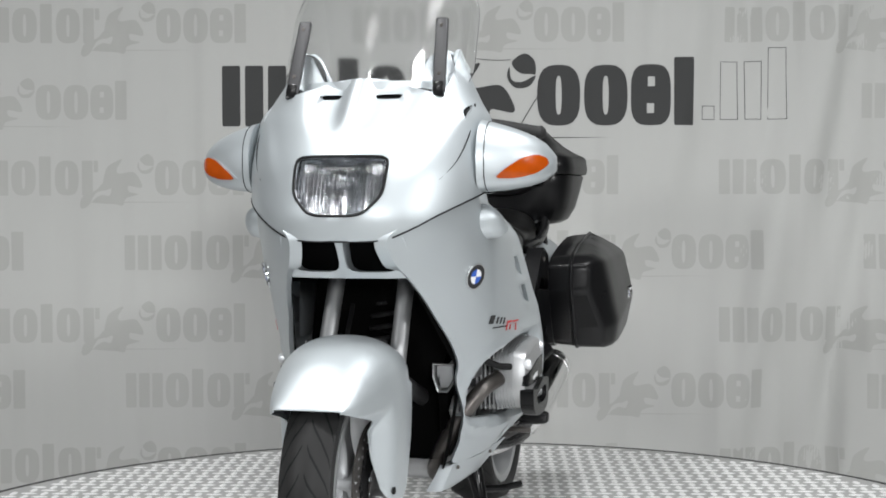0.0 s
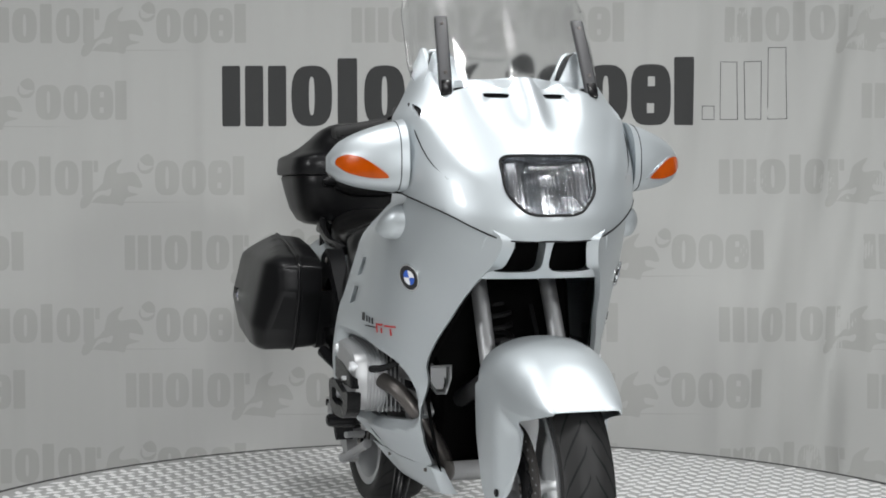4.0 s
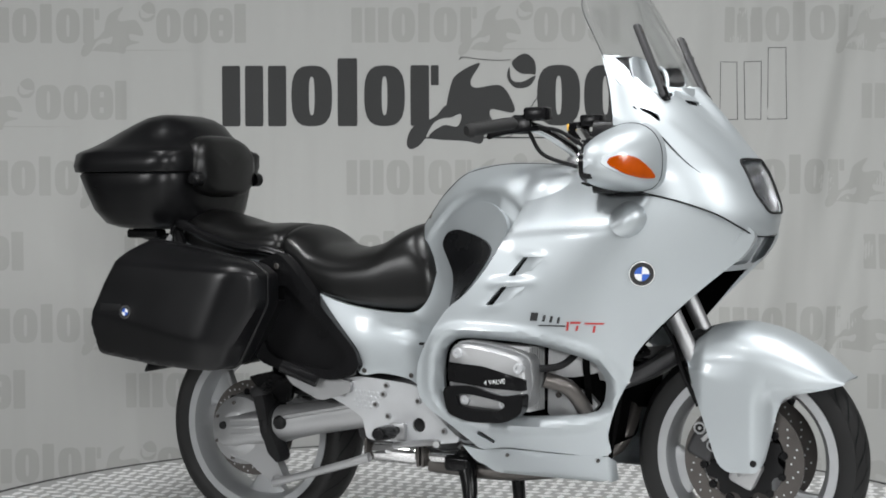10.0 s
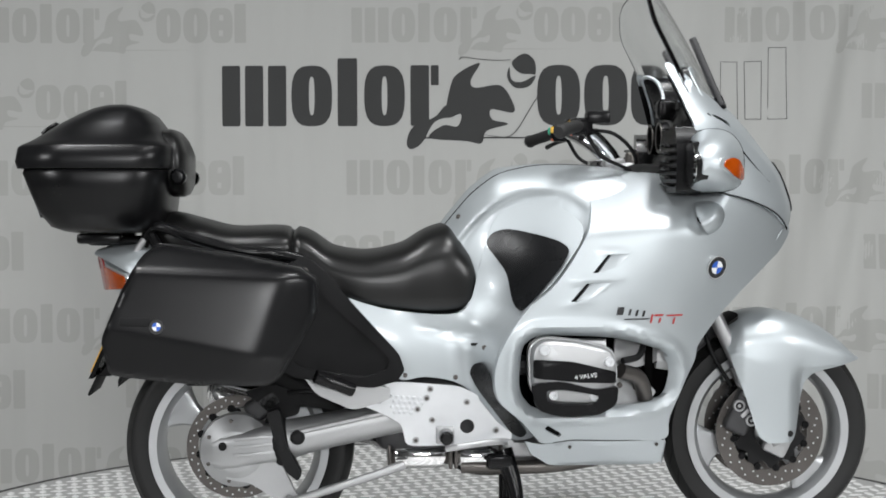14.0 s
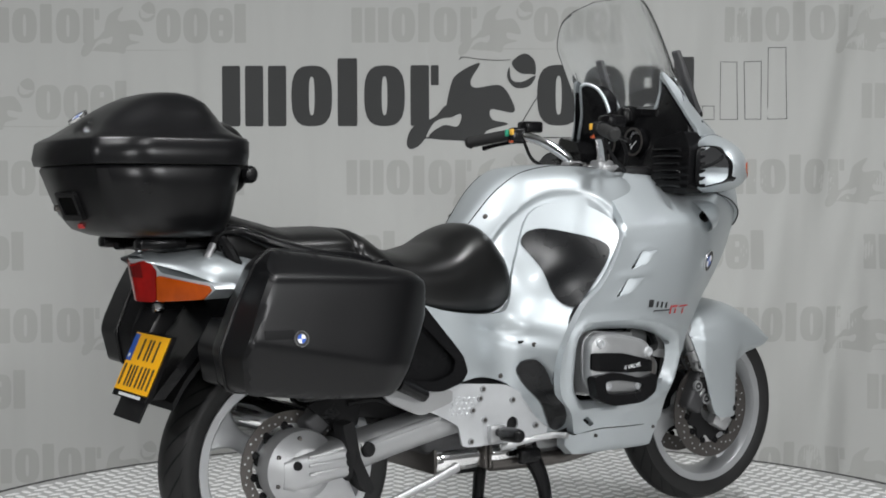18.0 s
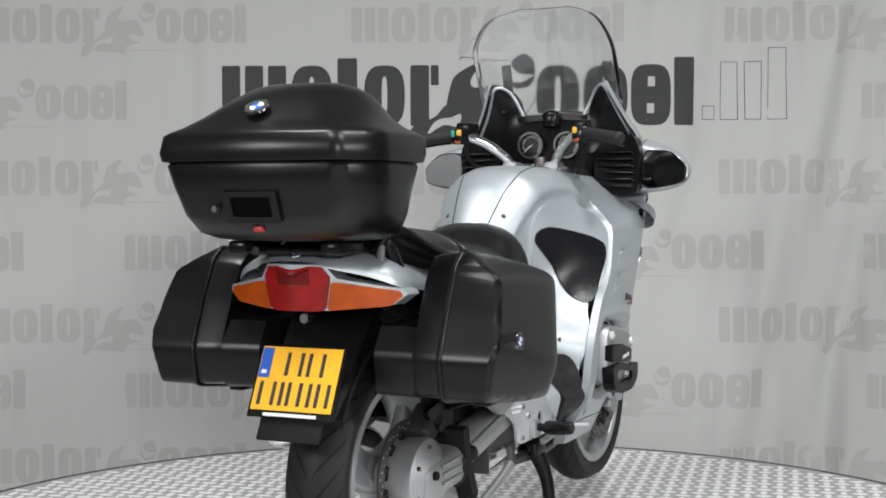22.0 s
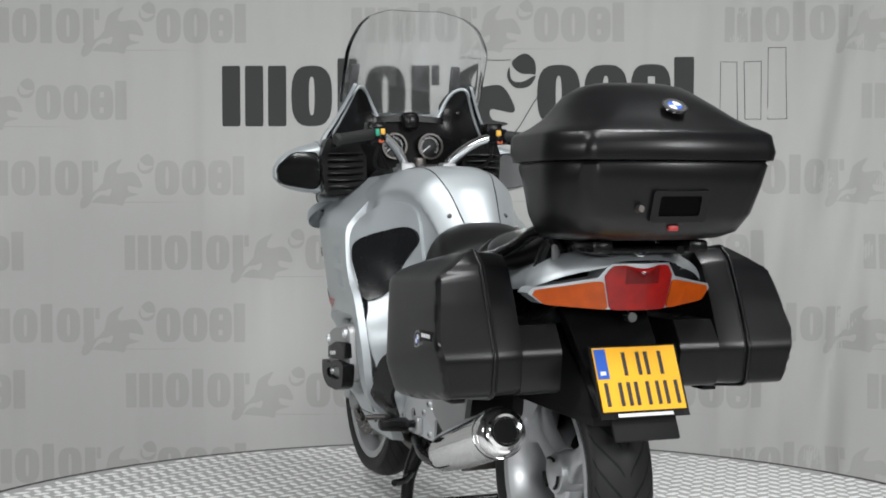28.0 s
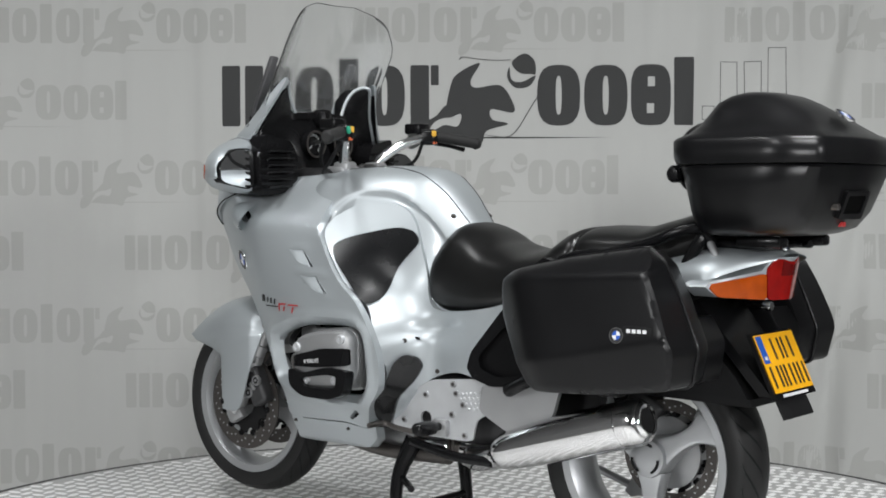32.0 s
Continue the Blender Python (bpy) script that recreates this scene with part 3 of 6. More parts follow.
    part("scoop_hood", panel(ho, hood_at, (), 0.007, None), SILVER, ob, "rounded silver hood of the air outlet", 60)
    # lower panel
    low = roundy([(0.165, 0.405), (0.21, 0.393), (0.30, 0.405), (0.44, 0.400), (0.560, 0.397), (0.552, 0.325), (0.24, 0.328), (0.185, 0.365)], 0.12, 3)
    lob = part("belly_panel", panel(low, lambda x, z: (x, s * (SIDE(x, z) + 0.001), z), (), 0.017, (0, -s * 0.035, -0.004)), SILVER, BIKE, "silver belly panel", 40)
    rows = []
    for k in range(13):
        u = k / 12
        rows.append([(0.556 + 0.012 * math.sin(1.57 * u) - 0.004 * v, s * (SIDE(0.555, 0.40 - 0.07 * v) - 0.040 * u ** 1.5), 0.400 - 0.075 * v - 0.020 * u * (1 - v)) for v in (0, 0.2, 0.4, 0.6, 0.8, 1.0)])
    part("belly_nose", skin(rows), SILVER, BIKE, "silver front end of the belly panel", 50)
    for x, z in ((0.29, 0.385), (0.535, 0.385)):
        screw(lob, (x, s * (SIDE(x, z) + 0.0055), z), s)
    # long rubber heel pad behind the trailing edge
    pad = roundy([(0.024, 0.588), (0.032, 0.614), (0.054, 0.625), (0.070, 0.600), (0.088, 0.538), (0.146, 0.470), (0.180, 0.425), (0.168, 0.408), (0.140, 0.420), (0.092, 0.485), (0.044, 0.548)], 0.35, 4)
    part("heel_pad", panel(pad, lambda x, z: (x - 0.008, s * (KNEE(x, z) + 0.009), z), (), 0.010, (0.004, -s * 0.014, 0)), PADM, BIKE, "ribbed black rubber heel pad")
    # round emblem: dark ring, blue and white quarters
    roundel(ob, tuple(Vector((0.68, s * SIDE(0.68, 0.878), 0.878)) + side_normal(0.68, 0.878, s).normalized() * 0.003), side_normal(0.68, 0.878, s), 0.031)
    # model mark as plain bars: small black tile, thin bars, red bar
    for x0, x1, z0, z1, m, lab in ((0.400, 0.418, 0.754, 0.775, INK, "small black tile mark"), (0.432, 0.438, 0.753, 0.769, INK, "thin dark bar mark"), (0.451, 0.457, 0.751, 0.767, INK, "thin dark bar mark"),
                                   (0.470, 0.476, 0.749, 0.765, INK, "thin dark bar mark"), (0.420, 0.490, 0.741, 0.744, INK, "thin dark bar mark"),
                                   (0.493, 0.498, 0.731, 0.754, REDINK, "red bar mark"), (0.503, 0.528, 0.749, 0.754, REDINK, "red bar mark"), (0.516, 0.521, 0.731, 0.744, REDINK, "red bar mark"), (0.538, 0.584, 0.748, 0.752, REDINK, "red bar mark"), (0.557, 0.562, 0.727, 0.744, REDINK, "red bar mark")):
        if s > 0:
            x0, x1 = 0.984 - x0, 0.984 - x1
        part("mark", panel([(x0, z0), (x1, z0), (x1 - s * 0.004, z1), (x0 - s * 0.004, z1)], lambda x, z: (x, s * (where(x, z)[1] * s + 0.0025), z), (), 0.01, (0, -s * 0.0015, 0)), m, ob, lab)
    return ob


def screw(parent, at, s, r=0.005):
    part("screw", screw_bm(at, s, r), STEEL, parent)


def screw_bm(at, s, r):
    return lathe([(0, s * 0.0005), (r * 0.4, s * 0.0005), (r * 0.45, s * 0.0025), (r * 0.8, s * 0.0025), (r, 0), (r, -s * 0.004)], at, "y", 12)


def roundel(parent, at, normal, r):
    """A round enamel emblem: dark ring with blue and white quarters."""
    q = normal.normalized().to_track_quat("Z", "Y").to_matrix().to_4x4()
    M = Matrix.Translation(at) @ q
    bm = lathe([(0, 0), (r * 0.62, 0), (r * 0.62, 0.0012), (r, 0.0012), (r, -0.003)], (0, 0, 0), "z", 32)
    bmesh.ops.transform(bm, matrix=M, verts=bm.verts)
    ob = part("emblem", bm, INK, parent, "round emblem with a dark ring")
    for k in range(4):
        a0 = k * math.pi / 2
        pts = [(0, 0)] + [(r * 0.6 * math.cos(a0 + j * math.pi / 12), r * 0.6 * math.sin(a0 + j * math.pi / 12)) for j in range(7)]
        b = bmesh.new()
        v = [b.verts.new((x, y, 0.0016)) for x, y in pts]
        b.faces.new(v)
        bmesh.ops.transform(b, matrix=M, verts=b.verts)
        part("emblem_quarter", b, BLUE if k % 2 else WHITE, ob)
    b = lathe([(r * 0.97, 0.0), (r * 0.97, 0.002), (r * 1.04, 0.002), (r * 1.04, -0.003)], (0, 0, 0), "z", 32)
    bmesh.ops.transform(b, matrix=M, verts=b.verts)
    part("emblem_rim", b, CHROME, ob)
    return ob


# upper fairing: at each height a half ellipse from cheek to cheek
NX = curve1([0.955, 0.985, 1.02, 1.11, 1.215, 1.327, 1.36, 1.44], [0.928, 0.944, 0.951, 0.927, 0.852, 0.756, 0.725, 0.66])
NB = curve1([0.955, 1.07, 1.2, 1.3, 1.43], [0.70, 0.66, 0.620, 0.600, 0.55])
NW = curve1([0.955, 1.07, 1.15, 1.25, 1.30, 1.36, 1.43], [0.27, 0.292, 0.302, 0.296, 0.268, 0.236, 0.205])


def nose_at(t, z):
    """t: -1..1 from the right cheek over the nose to the left one."""
    p = t * math.pi / 2
    ridge = 0.012 * math.exp(-(t / 0.09) ** 2) * min(1, max(0, (z - 1.2) / 0.08))
    y = NW(z) * math.sin(p)
    # sunk bay each side of the middle ridge, and a long crease down each flank
    bay = -0.017 / (1 + math.exp((abs(y) - 0.120 - 0.5 * (z - 1.30)) / 0.006)) / (1 + math.exp(-(z - 1.235) / 0.012)) * (1 - math.exp(-(y / 0.030) ** 4))
    d = (abs(y) - 0.165) * 0.88 - (z - 1.12) * 0.47
    crease = 0.015 / (1 + math.exp(-d / 0.005)) * math.exp(-max(0, d) / 0.05) * max(0, min(1, (z - 1.08) / 0.1)) * max(0, min(1, (1.30 - z) / 0.03))
    x = NB(z) + (NX(z) - NB(z)) * math.cos(p) + ridge + bay + crease * 0.6
    return (x, NW(z) * math.sin(p), z)


def nose_t(y, z):
    return math.asin(max(-1, min(1, y / NW(z)))) / (math.pi / 2)


FOLD = ((0.82, 1.292), (0.69, 1.214), (0.615, 1.152), (0.525, 1.108))


def upper_fairing():
    def T(y, z):
        return (nose_t(y, z), z)
    right = [(0.0, 0.968), (0.10, 0.970), (0.16, 0.992), (0.22, 1.028), (0.27, 1.06)]
    low = [T(y, z) for y, z in right] + [(0.93, 1.08), (1.0, 1.10), (1.0, 1.2), (1.0, 1.30), (1.0, 1.38), (1.0, 1.425), (0.95, 1.434), (0.90, 1.431), (0.80, 1.410), (0.70, 1.374), (0.60, 1.338), (0.51, 1.318), (0.40, 1.325), (0.22, 1.345), (0.10, 1.352)]
    full = low + [(0.0, 1.353)] + [(-a, b) for a, b in reversed(low[1:])]
    full = [tuple(p) for p in spline(full, 3, True)]
    hl = roundy([(-0.112, 1.152), (-0.095, 1.163), (0.095, 1.163), (0.112, 1.152), (0.108, 1.075), (0.062, 1.026), (-0.062, 1.026), (-0.108, 1.075)], 0.28, 4)
    hole = [T(p[0], p[1]) for p in hl]
    slots = []
    for s in (-1, 1):
        slots.append([T(s * p[0], p[1]) for p in roundy([(0.040, 1.313), (0.106, 1.315), (0.102, 1.303), (0.048, 1.301)], 0.3, 3)])
        slots.append([T(s * p[0], p[1]) for p in roundy([(0.244, 1.276), (0.257, 1.292), (0.263, 1.280), (0.256, 1.250)], 0.3, 3)])

    def lip(co):
        c = Vector((0.55, 0, co.z))
        return (c - co).normalized() * 0.010
    # the panel is filled in a plane where both axes are alike in scale
    sc = 0.42

    def where(a, z):
        return nose_at(a / sc, z)
    f = [(a * sc, b) for a, b in full]
    ob = part("upper_fairing", panel(f, where, [[(a * sc, b) for a, b in h] for h in [hole, *slots]], 0.016, lip), SILVER, BIKE, "silver nose fairing with a single headlight", 40)
    for sl in slots:
        part("slot", panel([(a * sc, b) for a, b in sl], lambda a, z: tuple(Vector(where(a, z)) - Vector((0.015, 0.0, 0))), (), 0.02, None), MATTE, ob, "dark air slot")
    seam = [nose_at(a, z) for a, z in low[:8]]
    for s in (-1, 1):
        part("seam", tube([(x + 0.001, s * y, z - 0.001) for x, y, z in seam], 0.0022, 6, 3), MATTE, ob, "dark panel seam")
    # Dark tubes draw the shade of the fold down each cheek.
    for s in (-1, 1):
        fold_shade = [nose_at(s * q, z) for q, z in FOLD]
        part("fold_shade", tube([(x + 0.0005, y, z) for x, y, z in fold_shade], [0.0030, 0.0018, 0.0012, 0.0004], 8, 5), MATTE, ob, "dark tapering line for the shade of the nose's fold")
    # headlight: reflector bowl, clear lens, rubber edge
    lamp_ob = part("headlight", panel([(a * sc, b) for a, b in hole], lambda a, z: tuple(Vector(where(a, z)) + Vector((-0.045 - 0.02 * math.cos(40 * a), 0, 0))), (), 0.012, (0.03, 0, 0)), REFLECTOR, BIKE, "rectangular headlight with a clear fluted lens")
    part("lens", panel([(a * sc, b) for a, b in hole], lambda a, z: tuple(Vector(where(a, z)) + Vector((-0.004, 0, 0))), (), 0.012, (-0.003, 0, 0)), LENS, lamp_ob, "clear lens").visible_shadow = False
    part("bulb_shield", lathe([(0, 0.02), (0.016, 0.016), (0.020, 0.0), (0.020, -0.03)], (0.872, 0, 1.098), "x", 20), REFLECTOR, lamp_ob, "round bulb shield")
    for z in (1.128, 1.062):
        part("reflector_step", block((0.006, 0.19, 0.003), (0.872 - 0.2 * (z - 1.09), 0, z), 0.001), CHROME, lamp_ob)
    ring = [nose_at(nose_t(p[0], p[1]), p[1]) for p in hl]
    part("headlight_seal", tube([tuple(Vector(p) + Vector((0.001, 0, 0))) for p in ring + ring[:2]], 0.0035, 6, 1, None, False), MATTE, lamp_ob, "thin black rubber seal")
    # intake block between nose and wheel: two dark mouths with a silver bar
    out = [tuple(p) for p in roundy([(-0.160, 0.880), (-0.150, 0.984), (0.150, 0.984), (0.160, 0.880)], 0.10, 4)]
    mouths = [[(s * a, c) for a, c in roundy([(0.007, 0.895), (0.008, 0.966), (0.026, 0.980), (0.122, 0.980), (0.136, 0.966), (0.132, 0.912), (0.114, 0.895)], 0.3, 3)] for s in (-1, 1)]

    def face(y, z):
        return (0.868 + 0.60 * (z - 0.884) - 1.2 * y * y, y, z)
    io = part("intake_surround", panel(out, face, mouths, 0.02, (-0.05, 0, 0)), SILVER, BIKE, "silver intake surround with two dark mouths", 40)
    # Near-black sheets close the mouths and stand in for the shade inside.
    for m in mouths:
        part("intake_mouth", panel(m, lambda y, z: (face(y, z)[0] - 0.048, y, z), (), 0.02, None), SHADE, io, "near-black sheet for the shade inside the intake mouth")


def mirror_pod(s):
    """A teardrop pod off the cheek, with the indicator in front and the glass behind."""
    rows = []
    st = curve1([0, 0.3, 0.6, 0.85, 1.0], [1.0, 0.93, 0.80, 0.58, 0.25])
    for k in range(15):
        u = k / 14
        y = 0.285 + 0.168 * u
        cx = 0.665 - 0.030 * u - 0.02 * u * u
        cz = 1.160 - 0.012 * u
        ax, az = 0.086 * st(u), 0.094 * st(u) * (1 - 0.12 * u)
        row = []
        for i in range(36):
            t = 2 * math.pi * i / 36
            c, q = sup(t, 2.2 if math.sin(t) > 0 else 3.2)
            x = cx + ax * c
            row.append((max(x, cx - ax * 0.72), s * y, cz + az * q * (1 if q > 0 else 0.86)))
        rows.append(row)
    pod = part("mirror_pod", skin(rows, True), SILVER, BIKE, "silver mirror housing with an amber indicator", 50)

    ring = [Vector(p) * 0.5 + Vector(q) * 0.5 for p, q in zip(rows[1], rows[2])]
    part("seam", tube([tuple(p) for p in ring + ring[:1]], 0.0013, 6, 1, None, False), MATTE, pod, "dark panel seam")

    def front(u, z):
        y = 0.285 + 0.168 * u
        cx = 0.665 - 0.030 * u - 0.02 * u * u
        cz = 1.160 - 0.012 * u
        ax, az = 0.086 * st(u), 0.094 * st(u) * (1 - 0.12 * u)
        e = 2.2 if z > cz else 3.2
        d = max(-0.98, min(0.98, (z - cz) / (az if z > cz else az * 0.86)))
        return cx + ax * (1 - abs(d) ** e) ** (1 / e), y
    lens = roundy([(0.24, 1.112), (0.42, 1.138), (0.62, 1.162), (0.80, 1.170), (0.92, 1.162), (0.95, 1.146), (0.80, 1.124), (0.52, 1.112)], 0.35, 4)

    def rim(k, lift):
        c = np.mean(np.array(lens), axis=0)
        return lambda u, z: (front(c[0] + (u - c[0]) * k, c[1] + (z - c[1]) * k)[0] + lift, s * front(c[0] + (u - c[0]) * k, 0)[1], c[1] + (z - c[1]) * k)
    sc = 0.168
    pts = [(p[0] * sc, p[1]) for p in lens]
    part("indicator", panel(pts, lambda a, z: rim(1.0, 0.006)(a / sc, z), (), 0.012, (-0.012, 0, 0)), ORANGE, pod, "amber indicator lens")
    part("indicator_rim", panel(pts, lambda a, z: rim(1.16, 0.0030)(a / sc, z), (), 0.012, (-0.012, 0, 0)), SILVER, pod)
    g = [tuple(p) for p in roundy([(0.309, 1.092), (0.314, 1.212), (0.396, 1.210), (0.450, 1.166), (0.443, 1.113)], 0.3, 4)]
    part("mirror_glass", panel(g, lambda y, z: (0.5855 - 0.02 * (y - 0.30), s * y, z), (), 0.03, (0.002, 0, 0)), MIRROR, pod, "mirror glass")
    part("mirror_frame", panel([tuple(p) for p in roundy([(0.305, 1.088), (0.310, 1.216), (0.397, 1.214), (0.453, 1.166), (0.445, 1.110)], 0.3, 4)], lambda y, z: (0.5880 - 0.02 * (y - 0.30), s * y, z), (), 0.03, (0.03, 0, 0)), BLACK, pod, "black mirror frame")


def windscreen():
    cx = curve1([0, 0.3, 0.6, 0.85, 1.0], [0.745, 0.690, 0.632, 0.577, 0.548])
    cz = curve1([0, 0.3, 0.6, 0.85, 1.0], [1.318, 1.430, 1.535, 1.625, 1.672])
    hw = curve1([0, 0.25, 0.6, 0.8, 0.92, 1.0], [0.215, 0.245, 0.243, 0.212, 0.165, 0.085])

    def at(v, u, d=0.0):
        w = hw(v)
        set_back = 0.115 * (abs(u) * w / 0.245) ** 2
        return (cx(v) - set_back + d, u * w, cz(v) - 0.25 * set_back * (1 - v))
    bm = bmesh.new()
    nv, nu = 30, 24
    F = [[at(j / nv, -1 + 2 * i / nu, 0.0025) for i in range(nu + 1)] for j in range(nv + 1)]
    Bk = [[at(j / nv, -1 + 2 * i / nu, -0.0025) for i in range(nu + 1)] for j in range(nv + 1)]
    loops = []
    for a, b in zip(F, Bk):
        loops.append(a + b[::-1])
    skin(loops, True, True, bm)
    bmesh.ops.remove_doubles(bm, verts=bm.verts, dist=1e-5)
    ob = part("windscreen", bm, SCREEN, BIKE, "tall clear windscreen with a rounded top edge", 50)
    ob.visible_shadow = False
    edge = [at(j / 24, 1) for j in range(2, 25)] + [at(1, u) for u in (0.5, 0, -0.5)] + [at(j / 24, -1) for j in range(24, 1, -1)]
    part("screen_edge", tube(edge, 0.0009, 6, 1, None, False), DARKALU, ob, "thin dark screen edge")
    for s in (-1, 1):
        b = bmesh.new()
        P0, P1 = Vector((0.712, s * 0.186, 1.318)), Vector((0.632, s * 0.176, 1.505))
        d = (P1 - P0).normalized()
        rot = Matrix((Vector((0, 1, 0)).cross(d).normalized(), Vector((0, 1, 0)), d)).transposed()
        block((0.016, 0.032, (P1 - P0).length), (P0 + P1) / 2, 0.006, rot, b, 3)
        st = part("screen_support", b, STRIP, BIKE, "dark grey screen support strip")
        part("support_clip", block((0.022, 0.026, 0.040), P0 + d * 0.008, 0.005, rot), BLACK, st, "black clip at the foot")
        for k in (0.25, 0.9):
            c = P0 + (P1 - P0) * k
            part("support_bolt", lathe([(0, 0.004), (0.004, 0.004), (0.005, 0.0)], tuple(c + Vector((0.0075, 0, 0))), "x", 10), STEEL, st)
        part("support_arm", rod((0.665, s * 0.183, 1.325), (0.60, s * 0.17, 1.35), 0.007), BLACK, BIKE)
    # low clear deflector panel across the foot of the screen
    rows = [[(0.748 - 0.10 * (u * 1.0) ** 2 - 0.32 * dz, u * (0.175 + 0.1 * dz), 1.322 + dz) for u in np.linspace(-1, 1, 21)] for dz in (0.0, 0.01, 0.02, 0.026)]
    part("screen_foot", skin(rows), SILVER, BIKE, "silver panel at the foot of the screen")


TOPZ = curve1([-0.06, -0.02, 0.04, 0.12, 0.25, 0.40, 0.50], [0.985, 1.035, 1.102, 1.152, 1.163, 1.156, 1.13])
TANKW = curve1([-0.06, 0.0, 0.1, 0.2, 0.3, 0.45], [0.120, 0.158, 0.215, 0.246, 0.262, 0.255])


TANKE = curve1([-0.06, 0.1, 0.25, 0.5], [2.4, 2.6, 3.2, 3.6])


def tank():
    rows = []
    for i in range(101):
        x = -0.055 + 0.53 * i / 100
        zt, w = TOPZ(x), TANKW(x)
        row = []
        for j in range(97):
            a = math.pi * j / 96
            c, s = sup(a, TANKE(x))
            z = 0.70 + (zt - 0.70) * s
            y = w * c
            if abs(y) > 0.09:
                # knee recess under an arched rim
                zr = 1.082 - 3.2 * max(0, 0.20 - x) ** 2 - 5.0 * max(0, x - 0.235) ** 2
                k = 1 / (1 + math.exp((z - zr) / 0.0045)) * (1 / (1 + math.exp((x - 0.335 - (z - 0.99) * 0.3) / 0.006)))
                y += k * (math.copysign(min(abs(y) - 0.012, KNEE(x, z) - 0.010), y) - y)
            row.append((x, y, z))
        rows.append(row)
    t = part("fuel_tank_cover", skin(rows), SILVER, BIKE, "silver tank cover with knee recesses", 50)
    for s in (-1, 1):
        pad = roundy([(0.066, 0.940), (0.085, 0.972), (0.130, 0.984), (0.250, 0.955), (0.284, 0.930), (0.260, 0.885), (0.205, 0.818), (0.166, 0.776), (0.150, 0.762), (0.134, 0.780), (0.124, 0.86), (0.096, 0.90)], 0.4, 4)
        part("knee_pad", panel(pad, lambda x, z: (x - 0.003, s * (KNEE(x, z) + 0.006), z), (), 0.012, (0.004, -s * 0.014, 0)), PADM, BIKE, "dark rubber knee pad")
        for x, y, z in ((-0.005, 0.088, 1.0105), (0.168, 0.111, 1.124)):
            b = lathe([(0, 0.0015), (0.003, 0.0015), (0.004, 0.003), (0.006, 0.003), (0.008, 0), (0.008, -0.006)], (0, 0, 0), "z", 14)
            bmesh.ops.transform(b, matrix=Matrix.Translation((x, s * y, z + 0.004)) @ Euler((-s * 0.55, -0.6 if x < 0.1 else -0.1, 0)).to_matrix().to_4x4(), verts=b.verts)
            part("tank_screw", b, STEEL, t)
        seam = [(x, s * (0.108 - 0.9 * max(0, 0.10 - x) ** 1.0 * 0.3), 0) for x in np.linspace(-0.04, 0.40, 14)]
        pts = []
        for x, y, _ in seam:
            w = TANKW(x)
            pts.append((x, y * 0.8, 0.70 + (TOPZ(x) - 0.70) * (1 - (abs(y * 0.8) / w) ** TANKE(x)) ** (1 / TANKE(x))))
        part("seam", tube(pts, 0.0018, 6, 2), MATTE, t, "dark panel seam")
    part("filler_cap", lathe([(0, 0.014), (0.026, 0.014), (0.032, 0.009), (0.034, 0.0), (0.040, -0.004)], (0.405, 0.0, 1.157), "z", 28), CHROME, BIKE, "chrome filler cap")


def side_cover(s):
    out = spline([(0.10, 1.02), (0.20, 1.055), (0.28, 1.03), (0.318, 0.975), (0.270, 0.89), (0.220, 0.825), (0.160, 0.772), (0.113, 0.695), (0.082, 0.612), (0.092, 0.53), (0.155, 0.462), (0.195, 0.415),
                  (0.13, 0.400), (0.08, 0.47), (0.0, 0.552), (-0.10, 0.578), (-0.17, 0.572), (-0.21, 0.62), (-0.30, 0.74), (-0.38, 0.815), (-0.22, 0.766), (-0.04, 0.747), (0.02, 0.778), (0.05, 0.88)], 4, True)

    def where(x, z):
        y = KNEE(x, z)
        # flute that widens forwards under the seat, and the soft ridge above it
        t = (x + 0.14) / 0.20
        if 0 < t < 1.4:
            y -= 0.018 * math.exp(-((z - (0.715 - 0.03 * t)) / (0.010 + 0.014 * t)) ** 2) * math.sin(math.pi * t / 1.4)
        y += 0.008 * math.exp(-((z - (0.757 - 0.04 * (x + 0.1))) / 0.016) ** 2) * math.exp(-((x + 0.09) / 0.10) ** 4)
        return (x, s * y, z)
    ob = part("side_cover", panel(out, where, (), 0.013, (0, -s * 0.02, 0)), SILVER, BIKE, "silver side cover under the seat", 45)
    for x, z in ((-0.159, 0.584), (-0.02, 0.575), (0.055, 0.662)):
        screw(ob, (x, s * (abs(where(x, z)[1]) + 0.001), z), s, 0.007)
    part("lock_slot", block((0.03, 0.004, 0.008), (0.035, s * (abs(where(0.035, 0.67)[1]) + 0.001), 0.668), 0.003), MATTE, ob)


